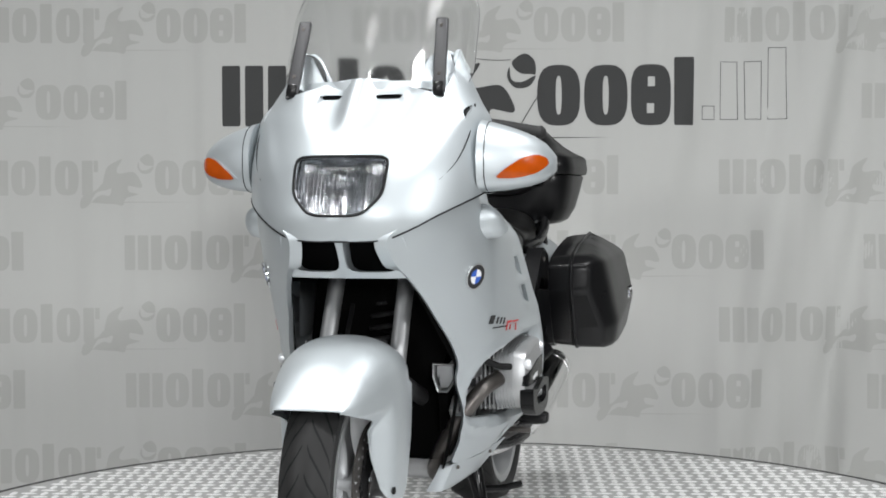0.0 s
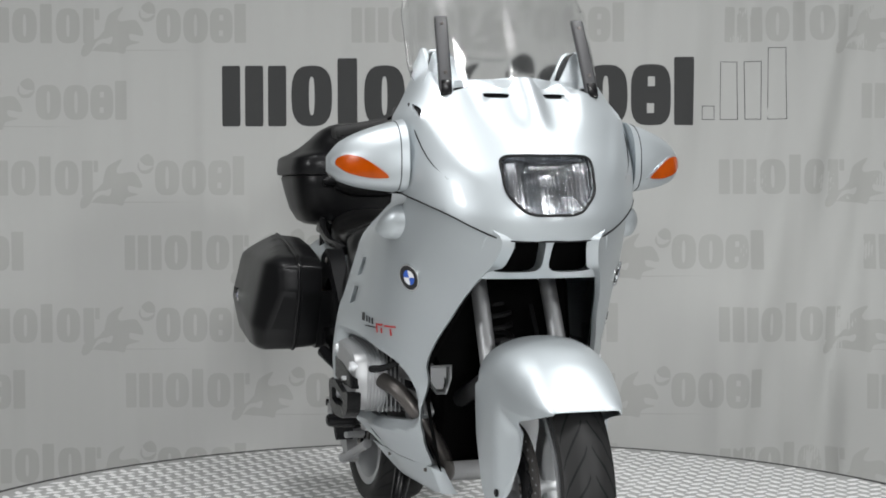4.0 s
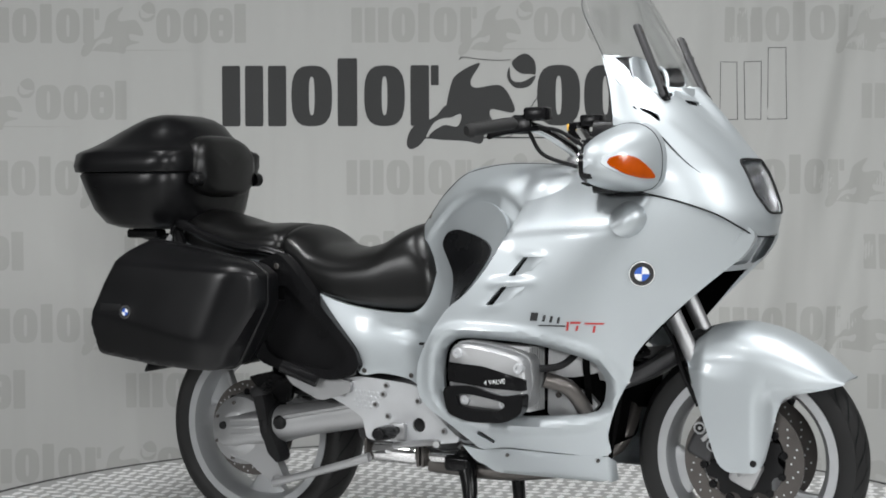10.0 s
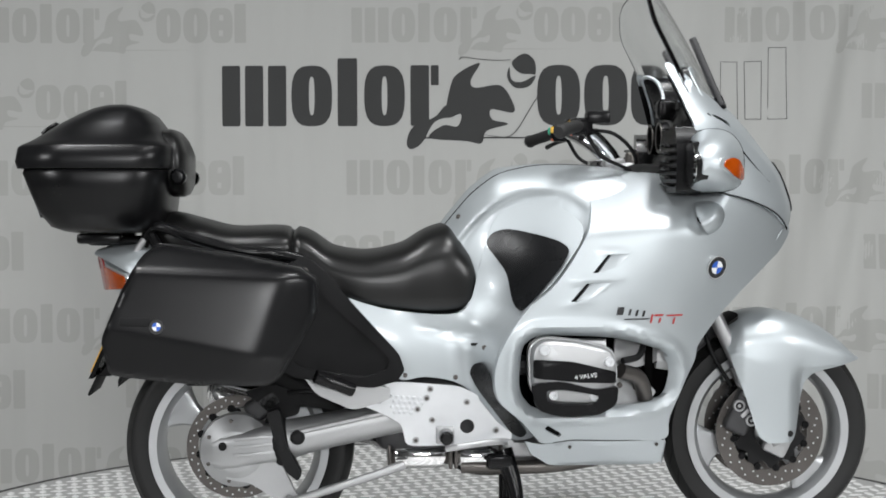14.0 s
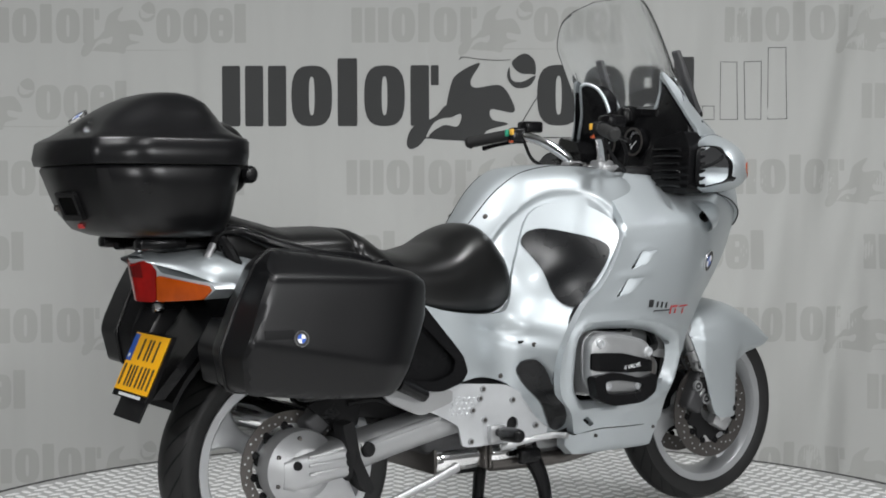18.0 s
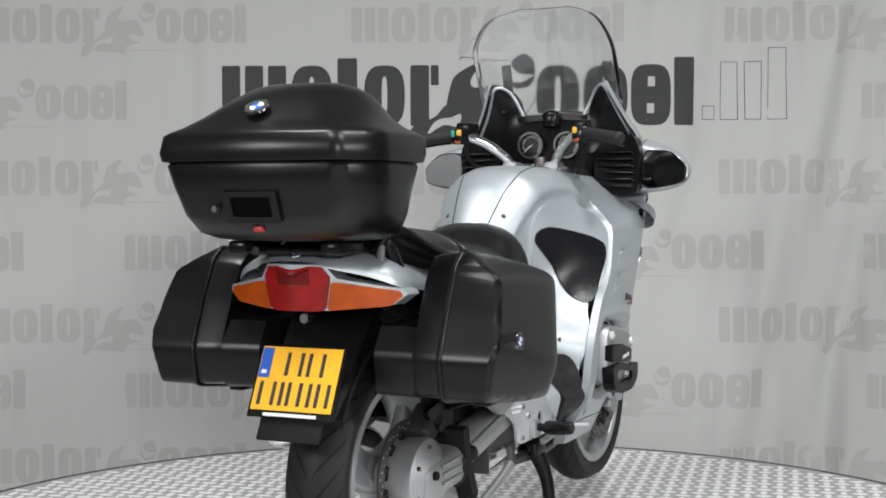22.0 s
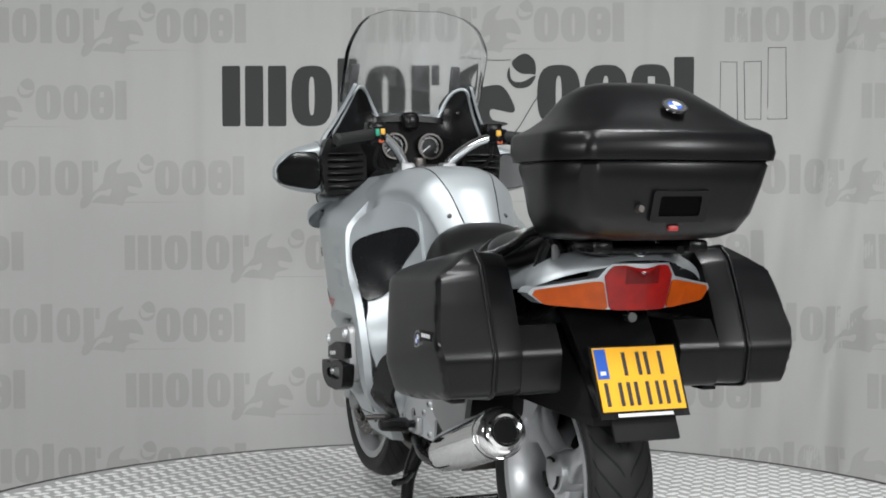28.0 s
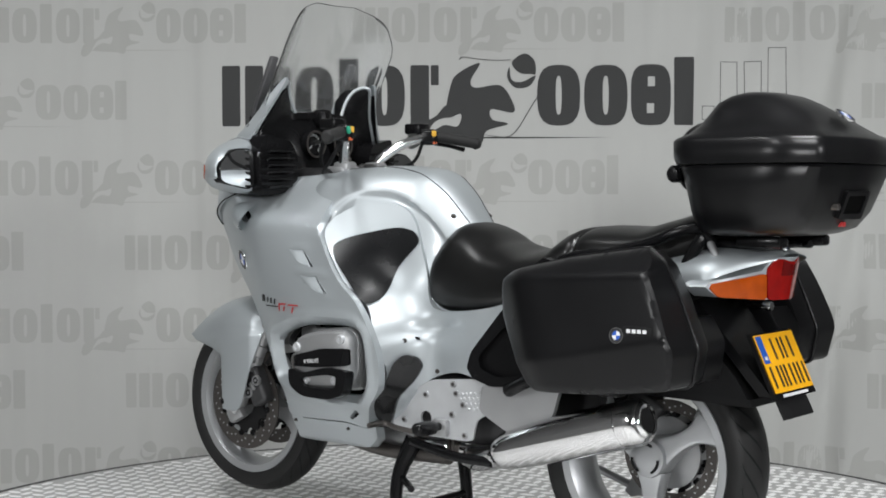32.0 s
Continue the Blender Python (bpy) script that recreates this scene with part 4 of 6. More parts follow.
def seats():
    def body(xs, top, bot, wid, n=34, e=2.6, crown=0.012):
        rows = []
        tz, bz, w = curve1(xs, top), curve1(xs, bot), curve1(xs, wid)
        for i in range(n + 1):
            u = i / n
            x = xs[0] + (xs[-1] - xs[0]) * u
            end = min(1.0, (min(u, 1 - u) * n / 2.2 + 0.02)) ** 0.4
            c = (tz(x) + bz(x)) / 2
            row = []
            for k in range(36):
                a, b = sup(2 * math.pi * k / 36, e if k <= 18 else 5.0)
                h = (tz(x) - c)
                row.append((x, w(x) * a * (0.82 + 0.18 * end), c + h * b * end + (crown * (1 - a * a) if b > 0 else 0)))
            rows.append(row)
        return skin(rows, True)
    s1 = part("rider_seat", body([-0.475, -0.42, -0.35, -0.27, -0.17, -0.09, -0.04, 0.02, 0.06], [0.985, 0.966, 0.922, 0.910, 0.928, 0.972, 0.985, 0.930, 0.85], [0.88, 0.832, 0.788, 0.764, 0.746, 0.736, 0.735, 0.75, 0.80], [0.165, 0.172, 0.185, 0.192, 0.188, 0.178, 0.172, 0.160, 0.12], 44), VINYL, BIKE, "black vinyl rider's seat with a deep dip", 60)
    s2 = part("passenger_seat", body([-0.86, -0.80, -0.72, -0.62, -0.52, -0.455], [1.00, 1.018, 1.000, 0.978, 0.980, 0.975], [0.93, 0.90, 0.885, 0.88, 0.88, 0.89], [0.12, 0.142, 0.155, 0.165, 0.168, 0.16], 34), VINYL, BIKE, "black vinyl passenger seat", 60)
    for s in (-1, 1):
        part("grab_rail", tube([(-0.44, s * 0.175, 0.90), (-0.50, s * 0.185, 0.915), (-0.60, s * 0.190, 0.925), (-0.72, s * 0.185, 0.955), (-0.80, s * 0.175, 0.985), (-0.845, s * 0.155, 0.985), (-0.87, s * 0.14, 0.94)], 0.015, 12), BLACK, BIKE, "black passenger grab rail")
        # dark quarter panel that fills the corner before the pannier
        out = roundy([(-0.425, 0.912), (-0.385, 0.88), (-0.29, 0.77), (-0.175, 0.645), (-0.160, 0.60), (-0.18, 0.572), (-0.25, 0.552), (-0.48, 0.588), (-0.56, 0.70), (-0.50, 0.88)], 0.22, 4)
        inner = [tuple(p) for p in roundy([(-0.41, 0.83), (-0.31, 0.735), (-0.20, 0.635), (-0.21, 0.60), (-0.27, 0.58), (-0.45, 0.61), (-0.50, 0.72)], 0.25, 4)]
        q = part("quarter_panel", panel(out, lambda x, z: (x, s * (0.232 + 0.10 * (-0.30 - x) * 0.4), z), [inner], 0.03, (0, -s * 0.05, 0)), BLACK, BIKE, "black quarter panel between seat and pannier", 40)
        part("quarter_recess", panel(inner, lambda x, z: (x, s * (0.214 + 0.10 * (-0.30 - x) * 0.4), z), (), 0.04, (0, s * 0.016, 0)), BLACK, q)
        part("screw", screw_bm((-0.427, s * 0.238, 0.872), s, 0.009), STEEL, q)


def tail():
    # tail cowl: an upturned trough in silver, widening to the lamp
    rows = []
    wv = curve1([-1.01, -0.95, -0.88, -0.75, -0.60, -0.45], [0.085, 0.165, 0.218, 0.198, 0.175, 0.16])
    zt = curve1([-1.01, -0.95, -0.88, -0.75, -0.60, -0.45], [0.925, 0.945, 0.952, 0.938, 0.915, 0.89])
    zb = curve1([-1.01, -0.95, -0.88, -0.75, -0.60, -0.45], [0.912, 0.890, 0.862, 0.85, 0.84, 0.83])
    for i in range(29):
        x = -1.012 + 0.56 * i / 28
        row = []
        for k in range(33):
            a = math.pi * k / 32
            c, s = sup(a, 2.2)
            row.append((x, wv(x) * c, zb(x) + (zt(x) - zb(x)) * s))
        rows.append(row)
    part("tail_cowl", skin(rows), SILVER, BIKE, "silver tail cowl", 50)
    # tail lamp: red middle, amber sides; the face leans and wraps forwards
    def face(y, z):
        return (-1.022 + 0.75 * (abs(y) ** 1.35) + 0.30 * (0.92 - z) * 0.6, y, z)
    lo = part("tail_lamp", panel([(-0.236, 0.850), (-0.206, 0.826), (-0.085, 0.814), (0.085, 0.814), (0.206, 0.826), (0.236, 0.850), (0.228, 0.862), (0.098, 0.886), (0.074, 0.918), (-0.074, 0.918), (-0.098, 0.886), (-0.228, 0.862)], lambda y, z: (face(y, z)[0] + 0.004, y, z), (), 0.02, (0.06, 0, 0)), SILVER, BIKE, "tail lamp with a red middle and amber sides", 50)
    part("stop_lens", panel(roundy([(-0.070, 0.812), (0.070, 0.812), (0.086, 0.89), (0.068, 0.914), (-0.068, 0.914), (-0.086, 0.89)], 0.12, 3), face, (), 0.015, (0.006, 0, 0)), RED, lo, "red stop lens")
    part("reflector_patch", panel([(-0.042, 0.872), (0.042, 0.872), (0.042, 0.908), (-0.042, 0.908)], lambda y, z: (face(y, z)[0] - 0.0012, y, z), (), 0.015, (0.001, 0, 0)), DARKRED, lo, "dark red reflector patch")
    for s in (-1, 1):
        part("amber_lens", panel([(s * a, b) for a, b in roundy([(0.0735, 0.813), (0.203, 0.824), (0.227, 0.846), (0.222, 0.858), (0.0875, 0.880)], 0.12, 3)], face, (), 0.015, (0.006, 0, 0)), ORANGE, lo, "amber indicator lens")
    part("tail_lock", lathe([(0, -0.004), (0.011, -0.004), (0.012, 0), (0.012, 0.02)], (-0.955, 0, 0.792), "x", 16), CHROME, BIKE, "chrome lock barrel")
    roundel(BIKE, (-0.99, 0, 0.945), Vector((-0.6, 0, 0.8)), 0.017)
    # rear mudguard with the plate on it
    part("rear_mudguard", panel([(-1, 0), (1, 0), (1, 1), (-1, 1)], lambda a, b: (-0.80 - 0.205 * b, a * (0.112 - 0.02 * b), 0.82 - 0.245 * b), (), 0.25, (0.035, 0, 0.0)), BLACK, BIKE, "black rear mudguard", 40)

    def pl(a, b, d=0.0):
        return (-0.957 - 0.064 * b - d, a, 0.725 - 0.140 * b)
    hold = part("plate_holder", panel([(-0.112, -0.02), (0.112, -0.02), (0.112, 1.10), (-0.112, 1.10)], lambda a, b: pl(a, b), (), 0.2, (0.012, 0, 0)), BLACK, BIKE, "black plate holder with a pale text bar", 40)
    pt = part("number_plate", panel([(-0.105, 0.0), (0.105, 0.0), (0.105, 0.98), (-0.105, 0.98)], lambda a, b: pl(a, b, 0.004), (), 0.2, (0.003, 0, 0)), YELLOW, BIKE, "yellow number plate with dark bars", 40)
    part("plate_band", panel([(0.074, 0.02), (0.103, 0.02), (0.103, 0.48), (0.074, 0.48)], lambda a, b: pl(a, b, 0.0055), (), 0.2, (0.001, 0, 0)), BLUE, pt, "blue band on the plate")
    part("plate_bar", panel([(0.082, 0.36), (0.096, 0.36), (0.096, 0.42), (0.082, 0.42)], lambda a, b: pl(a, b, 0.0065), (), 0.2, None), WHITE, pt)
    for a0, a1, b0, b1 in ((-0.01, 0.035, 0.08, 0.44), (-0.066, -0.022, 0.08, 0.44), (0.048, 0.092, 0.54, 0.90), (0.008, 0.036, 0.54, 0.90), (-0.046, -0.012, 0.54, 0.90), (-0.094, -0.058, 0.54, 0.90)):
        for a in (a0, a1 - 0.009):
            part("plate_bar", panel([(a, b0), (a + 0.009, b0), (a + 0.009, b1), (a, b1)], lambda p, q: pl(p, q, 0.0055), (), 0.2, (0.001, 0, 0)), INK, pt)
    part("text_bar", panel([(-0.07, 1.02), (0.07, 1.02), (0.07, 1.07), (-0.07, 1.07)], lambda a, b: pl(a, b, 0.0015), (), 0.2, None), WHITE, hold, "pale text bar")
    part("mud_flap", block((0.008, 0.165, 0.062), (-1.020, 0, 0.548), 0.003, Euler((0, 0.45, 0)).to_matrix()), MATTE, BIKE, "black lower mud flap")


def wheel(name, c, R, wt, rim_r, label, turn):
    w = thing_part(name, label, c)
    h = wt / 2
    prof = [(rim_r - 0.006, -h * 0.74), (rim_r + 0.012, -h * 0.86), (rim_r + (R - rim_r) * 0.45, -h), (rim_r + (R - rim_r) * 0.68, -h * 0.96), (R - 0.020, -h * 0.80), (R - 0.008, -h * 0.55), (R - 0.001, -h * 0.22), (R, 0)]
    prof = prof + [(r, -a) for r, a in reversed(prof[:-1])]
    part("tyre", lathe(prof, c, "y", 96, uv=True), TYRE, w, "black road tyre with curved grooves", 60)
    r0, hw = rim_r, wt * 0.40
    rp = [(r0 + 0.006, -hw), (r0 + 0.006, -hw - 0.006), (r0 - 0.016, -hw - 0.004), (r0 - 0.030, -hw + 0.020), (r0 - 0.036, 0), (r0 - 0.030, hw - 0.020), (r0 - 0.016, hw + 0.004), (r0 + 0.006, hw + 0.006), (r0 + 0.006, hw)]
    part("rim", lathe(rp, c, "y", 96, closed=True), RIMM, w, "silver painted cast rim", 50)
    for k in range(3):
        a0 = turn + k * 120
        b = bmesh.new()
        rows = []
        for i in range(11):
            u = i / 10
            r = 0.040 + (r0 - 0.028 - 0.040) * u
            half = 0.046 - 0.020 * math.sin(math.pi * min(1, u * 1.1)) + 0.034 * max(0, u - 0.6) ** 1.5 * 4
            a = radians(a0)
            dirv, tang = Vector((math.cos(a), 0, math.sin(a))), Vector((-math.sin(a), 0, math.cos(a)))
            row = []
            for q in range(16):
                cc, ss = sup(2 * math.pi * q / 16, 3)
                row.append(Vector(c) + dirv * r + tang * half * cc + Vector((0, (0.034 - 0.010 * u) * ss * (1 - 0.25 * (1 - abs(cc))), 0)))
            rows.append(row)
        skin(rows, True, True, b)
        part("spoke", b, RIMM, w)
    part("hub", lathe([(0, -0.05), (0.028, -0.05), (0.05, -0.04), (0.06, 0), (0.05, 0.04), (0.028, 0.05), (0, 0.05)], c, "y", 32), RIMM, w)
    return w


def thing_part(name, label, c):
    """A wheel's core, the tube on its axle, which carries tyre, rim and discs."""
    return part(name, rod((c[0], -0.048, c[2]), (c[0], 0.048, c[2]), 0.018, 18), STEEL, BIKE, label)


def disc(parent, c, r1, r0, y, holes=True):
    d = part("brake_disc", lathe([(r0, y - 0.0025), (r1, y - 0.0025), (r1, y + 0.0025), (r0, y + 0.0025)], c, "y", 72, closed=True), STEEL, parent, "drilled steel brake disc", 50)
    # Pale solid pegs stand in for the brightness seen through the holes.
    b = bmesh.new()
    for k in range(48):
        a = 2 * math.pi * k / 48
        r = r0 + (r1 - r0) * (0.3 + 0.2 * (k % 3))
        p = (c[0] + r * math.cos(a), c[1] + y, c[2] + r * math.sin(a))
        rod((p[0], p[1] - 0.0031, p[2]), (p[0], p[1] + 0.0031, p[2]), 0.0028, 6, b)
    part("disc_peg", b, PLATE, d, "pale pegs for the brightness seen through drilled holes", kind="stuff")
    b = bmesh.new()
    sg = 1 if y > 0 else -1
    pts = []
    for k in range(40):
        a = 2 * math.pi * k / 40
        r = r0 - 0.004 - (0.016 if k % 4 < 2 else 0)
        pts.append((c[0] + r * math.cos(a), c[2] + r * math.sin(a)))
    slab(pts, "y", y - 0.004, y + 0.004, [[(c[0] + 0.045 * math.cos(2 * math.pi * k / 20), c[2] + 0.045 * math.sin(2 * math.pi * k / 20)) for k in range(20)]], bm=b)
    part("disc_carrier", b, MATTE, d, "black scalloped disc carrier")
    for k in range(12):
        a = 2 * math.pi * (k + 0.35) / 12
        p = (c[0] + (r0 - 0.003) * math.cos(a), c[1] + y, c[2] + (r0 - 0.003) * math.sin(a))
        part("disc_bobbin", lathe([(0, sg * 0.007), (0.004, sg * 0.007), (0.005, sg * 0.0055), (0.0095, sg * 0.0055), (0.011, sg * 0.003), (0.011, -sg * 0.003)], p, "y", 12), BLACK, d)
    return d


def tyre_material():
    m = mat("tyre_tread", (0.010, 0.010, 0.010), 0.5, 0, 0, 0.3, 20.0, 0.2, 500, 0.08, 0.22)
    nt = m.node_tree
    n, lk = nt.nodes, nt.links
    uv = n.new("ShaderNodeTexCoord")
    sep = n.new("ShaderNodeSeparateXYZ")
    lk.new(uv.outputs["UV"], sep.inputs[0])

    def op(kind, a, b):
        o = n.new("ShaderNodeMath")
        o.operation = kind
        for i, v in enumerate((a, b)):
            if isinstance(v, (int, float)):
                o.inputs[i].default_value = v
            else:
                lk.new(v, o.inputs[i])
        return o.outputs[0]
    v = op("SUBTRACT", sep.outputs[1], 0.5)
    av = op("ABSOLUTE", v, 0)
    slant = op("ADD", op("MULTIPLY", sep.outputs[0], 30.0), op("MULTIPLY", av, 7.0))
    saw = op("FRACT", slant, 0)
    groove = op("LESS_THAN", op("ABSOLUTE", op("SUBTRACT", saw, 0.5), 0), 0.075)
    zone = op("MULTIPLY", op("LESS_THAN", av, 0.27), op("GREATER_THAN", av, 0.03))
    g = op("MULTIPLY", groove, zone)
    # Groove shade is put into the colour: near-black against the rubber.
    mixc = n.new("ShaderNodeMix")
    mixc.data_type = "RGBA"
    mixc.inputs[6].default_value, mixc.inputs[7].default_value = (0.016, 0.016, 0.016, 1), (0.002, 0.003, 0.003, 1)
    lk.new(g, mixc.inputs[0])
    lk.new(mixc.outputs[2], n["Principled BSDF"].inputs["Base Color"])
    bump = n.new("ShaderNodeBump")
    bump.invert = True
    bump.inputs["Strength"].default_value, bump.inputs["Distance"].default_value = 1.0, 0.006
    lk.new(g, bump.inputs["Height"])
    lk.new(bump.outputs[0], n["Principled BSDF"].inputs["Normal"])
    return m


TYRE = tyre_material()


def front_end():
    w = wheel("front_wheel", FW, 0.301, 0.122, 0.229, "front wheel with a three-spoke silver rim and twin discs", 75)
    for s in (-1, 1):
        disc(w, FW, 0.155, 0.108, s * 0.070)
        leg = part("fork_leg", tube([(0.905, s * 0.098, 0.372), (0.800, s * 0.094, 0.575), (0.785, s * 0.093, 0.60)], [0.030, 0.028, 0.027], 16, 3), ALU, BIKE, "silver fork slider")
        part("fork_tube", rod((0.790, s * 0.093, 0.59), (0.615, s * 0.088, 0.95), 0.0205, 20), ALU, leg, "satin grey fork tube")
        part("axle_clamp", block((0.07, 0.035, 0.075), (0.900, s * 0.098, 0.372), 0.012, Euler((0, 0.45, 0)).to_matrix()), ALU, leg)
        cal = part("brake_caliper", block((0.070, 0.050, 0.125), (0.800, s * 0.092, 0.458), 0.014, Euler((0, 0.45, 0)).to_matrix(), None, 3), DARKALU, BIKE, "dark four-piston brake caliper")
        for dz in (-0.028, 0.028):
            pc = (0.802 - dz * 0.62, s * 0.117, 0.458 + dz * 0.75)
            part("caliper_piston", lathe([(0, s * 0.003), (0.011, s * 0.003), (0.012, s * 0.006), (0.0155, s * 0.006), (0.017, s * 0.002), (0.017, -s * 0.004)], pc, "y", 20), ALU, cal, "bright ring on the caliper")
            part("piston_cap", lathe([(0, s * 0.0040), (0.0105, s * 0.0040), (0.0108, s * 0.002)], pc, "y", 16), MATTE, cal)
            part("piston_bolt", lathe([(0, s * 0.0065), (0.004, s * 0.0065), (0.0055, s * 0.003)], pc, "y", 10), ALU, cal)
            part("caliper_bolt", lathe([(0, s * 0.006), (0.006, s * 0.006), (0.008, 0)], (0.828 - dz * 0.9, s * 0.116, 0.470 + dz * 1.5), "y", 10), ALU, cal)
        for ex, ez in ((0.796, 0.545), (0.848, 0.432)):
            part("caliper_lug", lathe([(0, s * 0.008), (0.005, s * 0.008), (0.006, s * 0.012), (0.011, s * 0.012), (0.015, s * 0.006), (0.016, -s * 0.012)], (ex, s * 0.105, ez), "y", 18), ALU, cal, "bright mounting lug with a hex bolt")
        part("caliper_bridge", block((0.030, 0.008, 0.012), (0.802, s * 0.119, 0.458), 0.003, Euler((0, -0.75, 0)).to_matrix()), ALU, cal)
        part("brake_hose", tube([(0.77, s * 0.085, 0.53), (0.72, s * 0.070, 0.62), (0.69, s * HOSE, 0.70), (0.62, s * HOSE, 0.80)], 0.006, 8), MATTE, BIKE)
    part("axle", rod((0.885, -0.115, 0.397), (0.885, 0.115, 0.397), 0.013, 14), STEEL, w)
    # telelever arm and shock
    part("wishbone", tube([(0.40, -0.09, 0.52), (0.60, -0.07, 0.60), (0.745, 0.0, 0.700), (0.60, 0.07, 0.60), (0.40, 0.09, 0.52)], 0.022, 12), DARKALU, BIKE, "dark front suspension arm")
    part("front_spring", tube([(0.58 - 0.08 * k / 60 + 0.034 * math.cos(k * 0.9), 0.034 * math.sin(k * 0.9), 0.62 + 0.26 * k / 60) for k in range(61)], 0.007, 6, 2), MATTE, BIKE, "black suspension spring")
    # fender: one moulding that drops to the axle on both flanks
    zt = curve1([0.748, 0.80, 0.87, 0.95, 1.03, 1.09, 1.138], [0.700, 0.737, 0.748, 0.735, 0.702, 0.660, 0.612])
    zl = curve1([0.748, 0.758, 0.80, 0.842, 0.87, 0.928, 0.948, 0.958, 0.968, 0.982, 1.00, 1.03, 1.07, 1.138], [0.650, 0.616, 0.500, 0.390, 0.375, 0.377, 0.400, 0.445, 0.500, 0.545, 0.568, 0.578, 0.586, 0.604])
    wf = curve1([0.748, 0.80, 0.90, 1.0, 1.08, 1.138], [0.108, 0.134, 0.141, 0.127, 0.106, 0.078])
    zc = curve1([0.748, 0.80, 0.90, 0.98, 1.04, 1.138], [0.634, 0.640, 0.642, 0.632, 0.612, 0.606])

    def fender_half(x, d):
        """Half a section from the skirt's foot over the crease to the crown; d: how far inside the outer face."""
        lo, cr, w = zl(x), max(zc(x), zl(x) + 0.004), wf(x)
        out = 0.009 * max(0.0, 1 - max(0.0, x - 0.76) / 0.20)
        half = []
        for k in range(12):
            z = lo + (cr - lo) * k / 11
            turn_in = min(1.0, max(0.0, (x - 0.915) / 0.050)) ** 2 * 0.040 * max(0.0, min(1.0, (0.592 - z) / 0.05))
            y = w * (0.955 + 0.045 * max(0, min(1, (z - 0.38) / 0.2))) + out * min(1.0, (cr - z) / 0.008) - min(turn_in, 0.045)
            half.append((x, max(0.02, y - d), z))
        for k in range(1, 19):
            c, q = sup(math.pi / 2 * k / 18, 2.3)
            half.append((x, max(0.0, (w - d) * c), cr + (zt(x) - d - cr) * q))
        return half
    xs = [0.748 + 0.390 * i / 96 for i in range(97)]
    bm = bmesh.new()
    shells = []
    for d in (0.0, 0.003):
        shells.append([[(p[0], -p[1], p[2]) for p in h] + list(reversed(h[:-1])) for h in (fender_half(x, d) for x in xs)])
    for rows in shells:
        skin(rows, bm=bm)
    for e in (0, -1):
        skin([[r[e] for r in shells[0]], [r[e] for r in shells[1]]], bm=bm)
        skin([shells[0][e], shells[1][e]], bm=bm)
    bmesh.ops.remove_doubles(bm, verts=bm.verts, dist=1e-5)
    fd = part("front_fender", bm, SILVER, BIKE, "silver front mudguard with side skirts", 50)
    for s in (-1, 1):
        for x, z in ((0.884, 0.469), (0.926, 0.401)):
            part("fender_screw", lathe([(0, s * 0.002), (0.006, s * 0.002), (0.009, 0), (0.009, -s * 0.004)], (x, s * (wf(x) * 0.955 + 0.002), z), "y", 14), MATTE, fd)
    # Matt black panel paints the dark underside's reflection on the mudguard.
    part("fender_reflection", panel([tuple(p) for p in roundy([(0.750, -0.07), (0.750, 0.07), (0.795, 0.08), (0.795, -0.08)], 0.2, 3)], lambda x, y: (x, y, zt(x) + 0.003 - 1.2 * y * y), (), 0.03, (0, 0, -0.02)), MATTE, fd, "black panel standing in for a dark reflection on the mudguard")
    # radiator-like inner panel behind the wheel; the void's shade is put into its black
    part("inner_fairing", panel([tuple(p) for p in roundy([(-0.16, 0.40), (0.16, 0.40), (0.215, 0.66), (0.15, 0.885), (-0.15, 0.885), (-0.215, 0.66)], 0.15, 3)], lambda y, z: (0.50 + 0.12 * max(0, z - 0.7) / 0.2, y, z), (), 0.05, (0.02, 0, 0)), SHADE, BIKE, "black inner fairing behind the front wheel, shade put into its colour")
    for s in (-1, 1):
        dk = part("air_duct", skin([[(0.605 - q, s * (0.170 + 0.85 * k * a), 0.622 + 0.85 * k * c) for a, c in ((-0.034, 0.040), (0.034, 0.040), (0.034, -0.010), (0.012, -0.046), (-0.018, -0.046), (-0.034, 0.0))] for q, k in ((0.07, 0.7), (0.0, 1.0), (-0.003, 0.97), (0.0, 0.86), (0.06, 0.6))], True, False), ALU, BIKE, "grey funnel of the air duct", 30)
        part("duct_mouth", panel([(0.150, 0.648), (0.190, 0.648), (0.190, 0.615), (0.177, 0.594), (0.160, 0.594), (0.150, 0.622)], lambda y, z: (0.590, s * y, z), (), 0.03, None), ALU, dk)
        # The wall's near-black holds the shade inside the fairing.
        part("fairing_inner_wall", panel([(0.545, 0.36), (0.555, 0.36), (0.602, 0.55), (0.635, 0.66), (0.84, 0.885), (0.80, 0.96), (0.60, 0.96), (0.598, 0.64), (0.590, 0.55)], lambda x, z: (x, s * max(0.08, SIDE(x, z) - 0.018), z), (), 0.03, None), SHADE, BIKE, "inner face of the fairing, its shade put into the black")


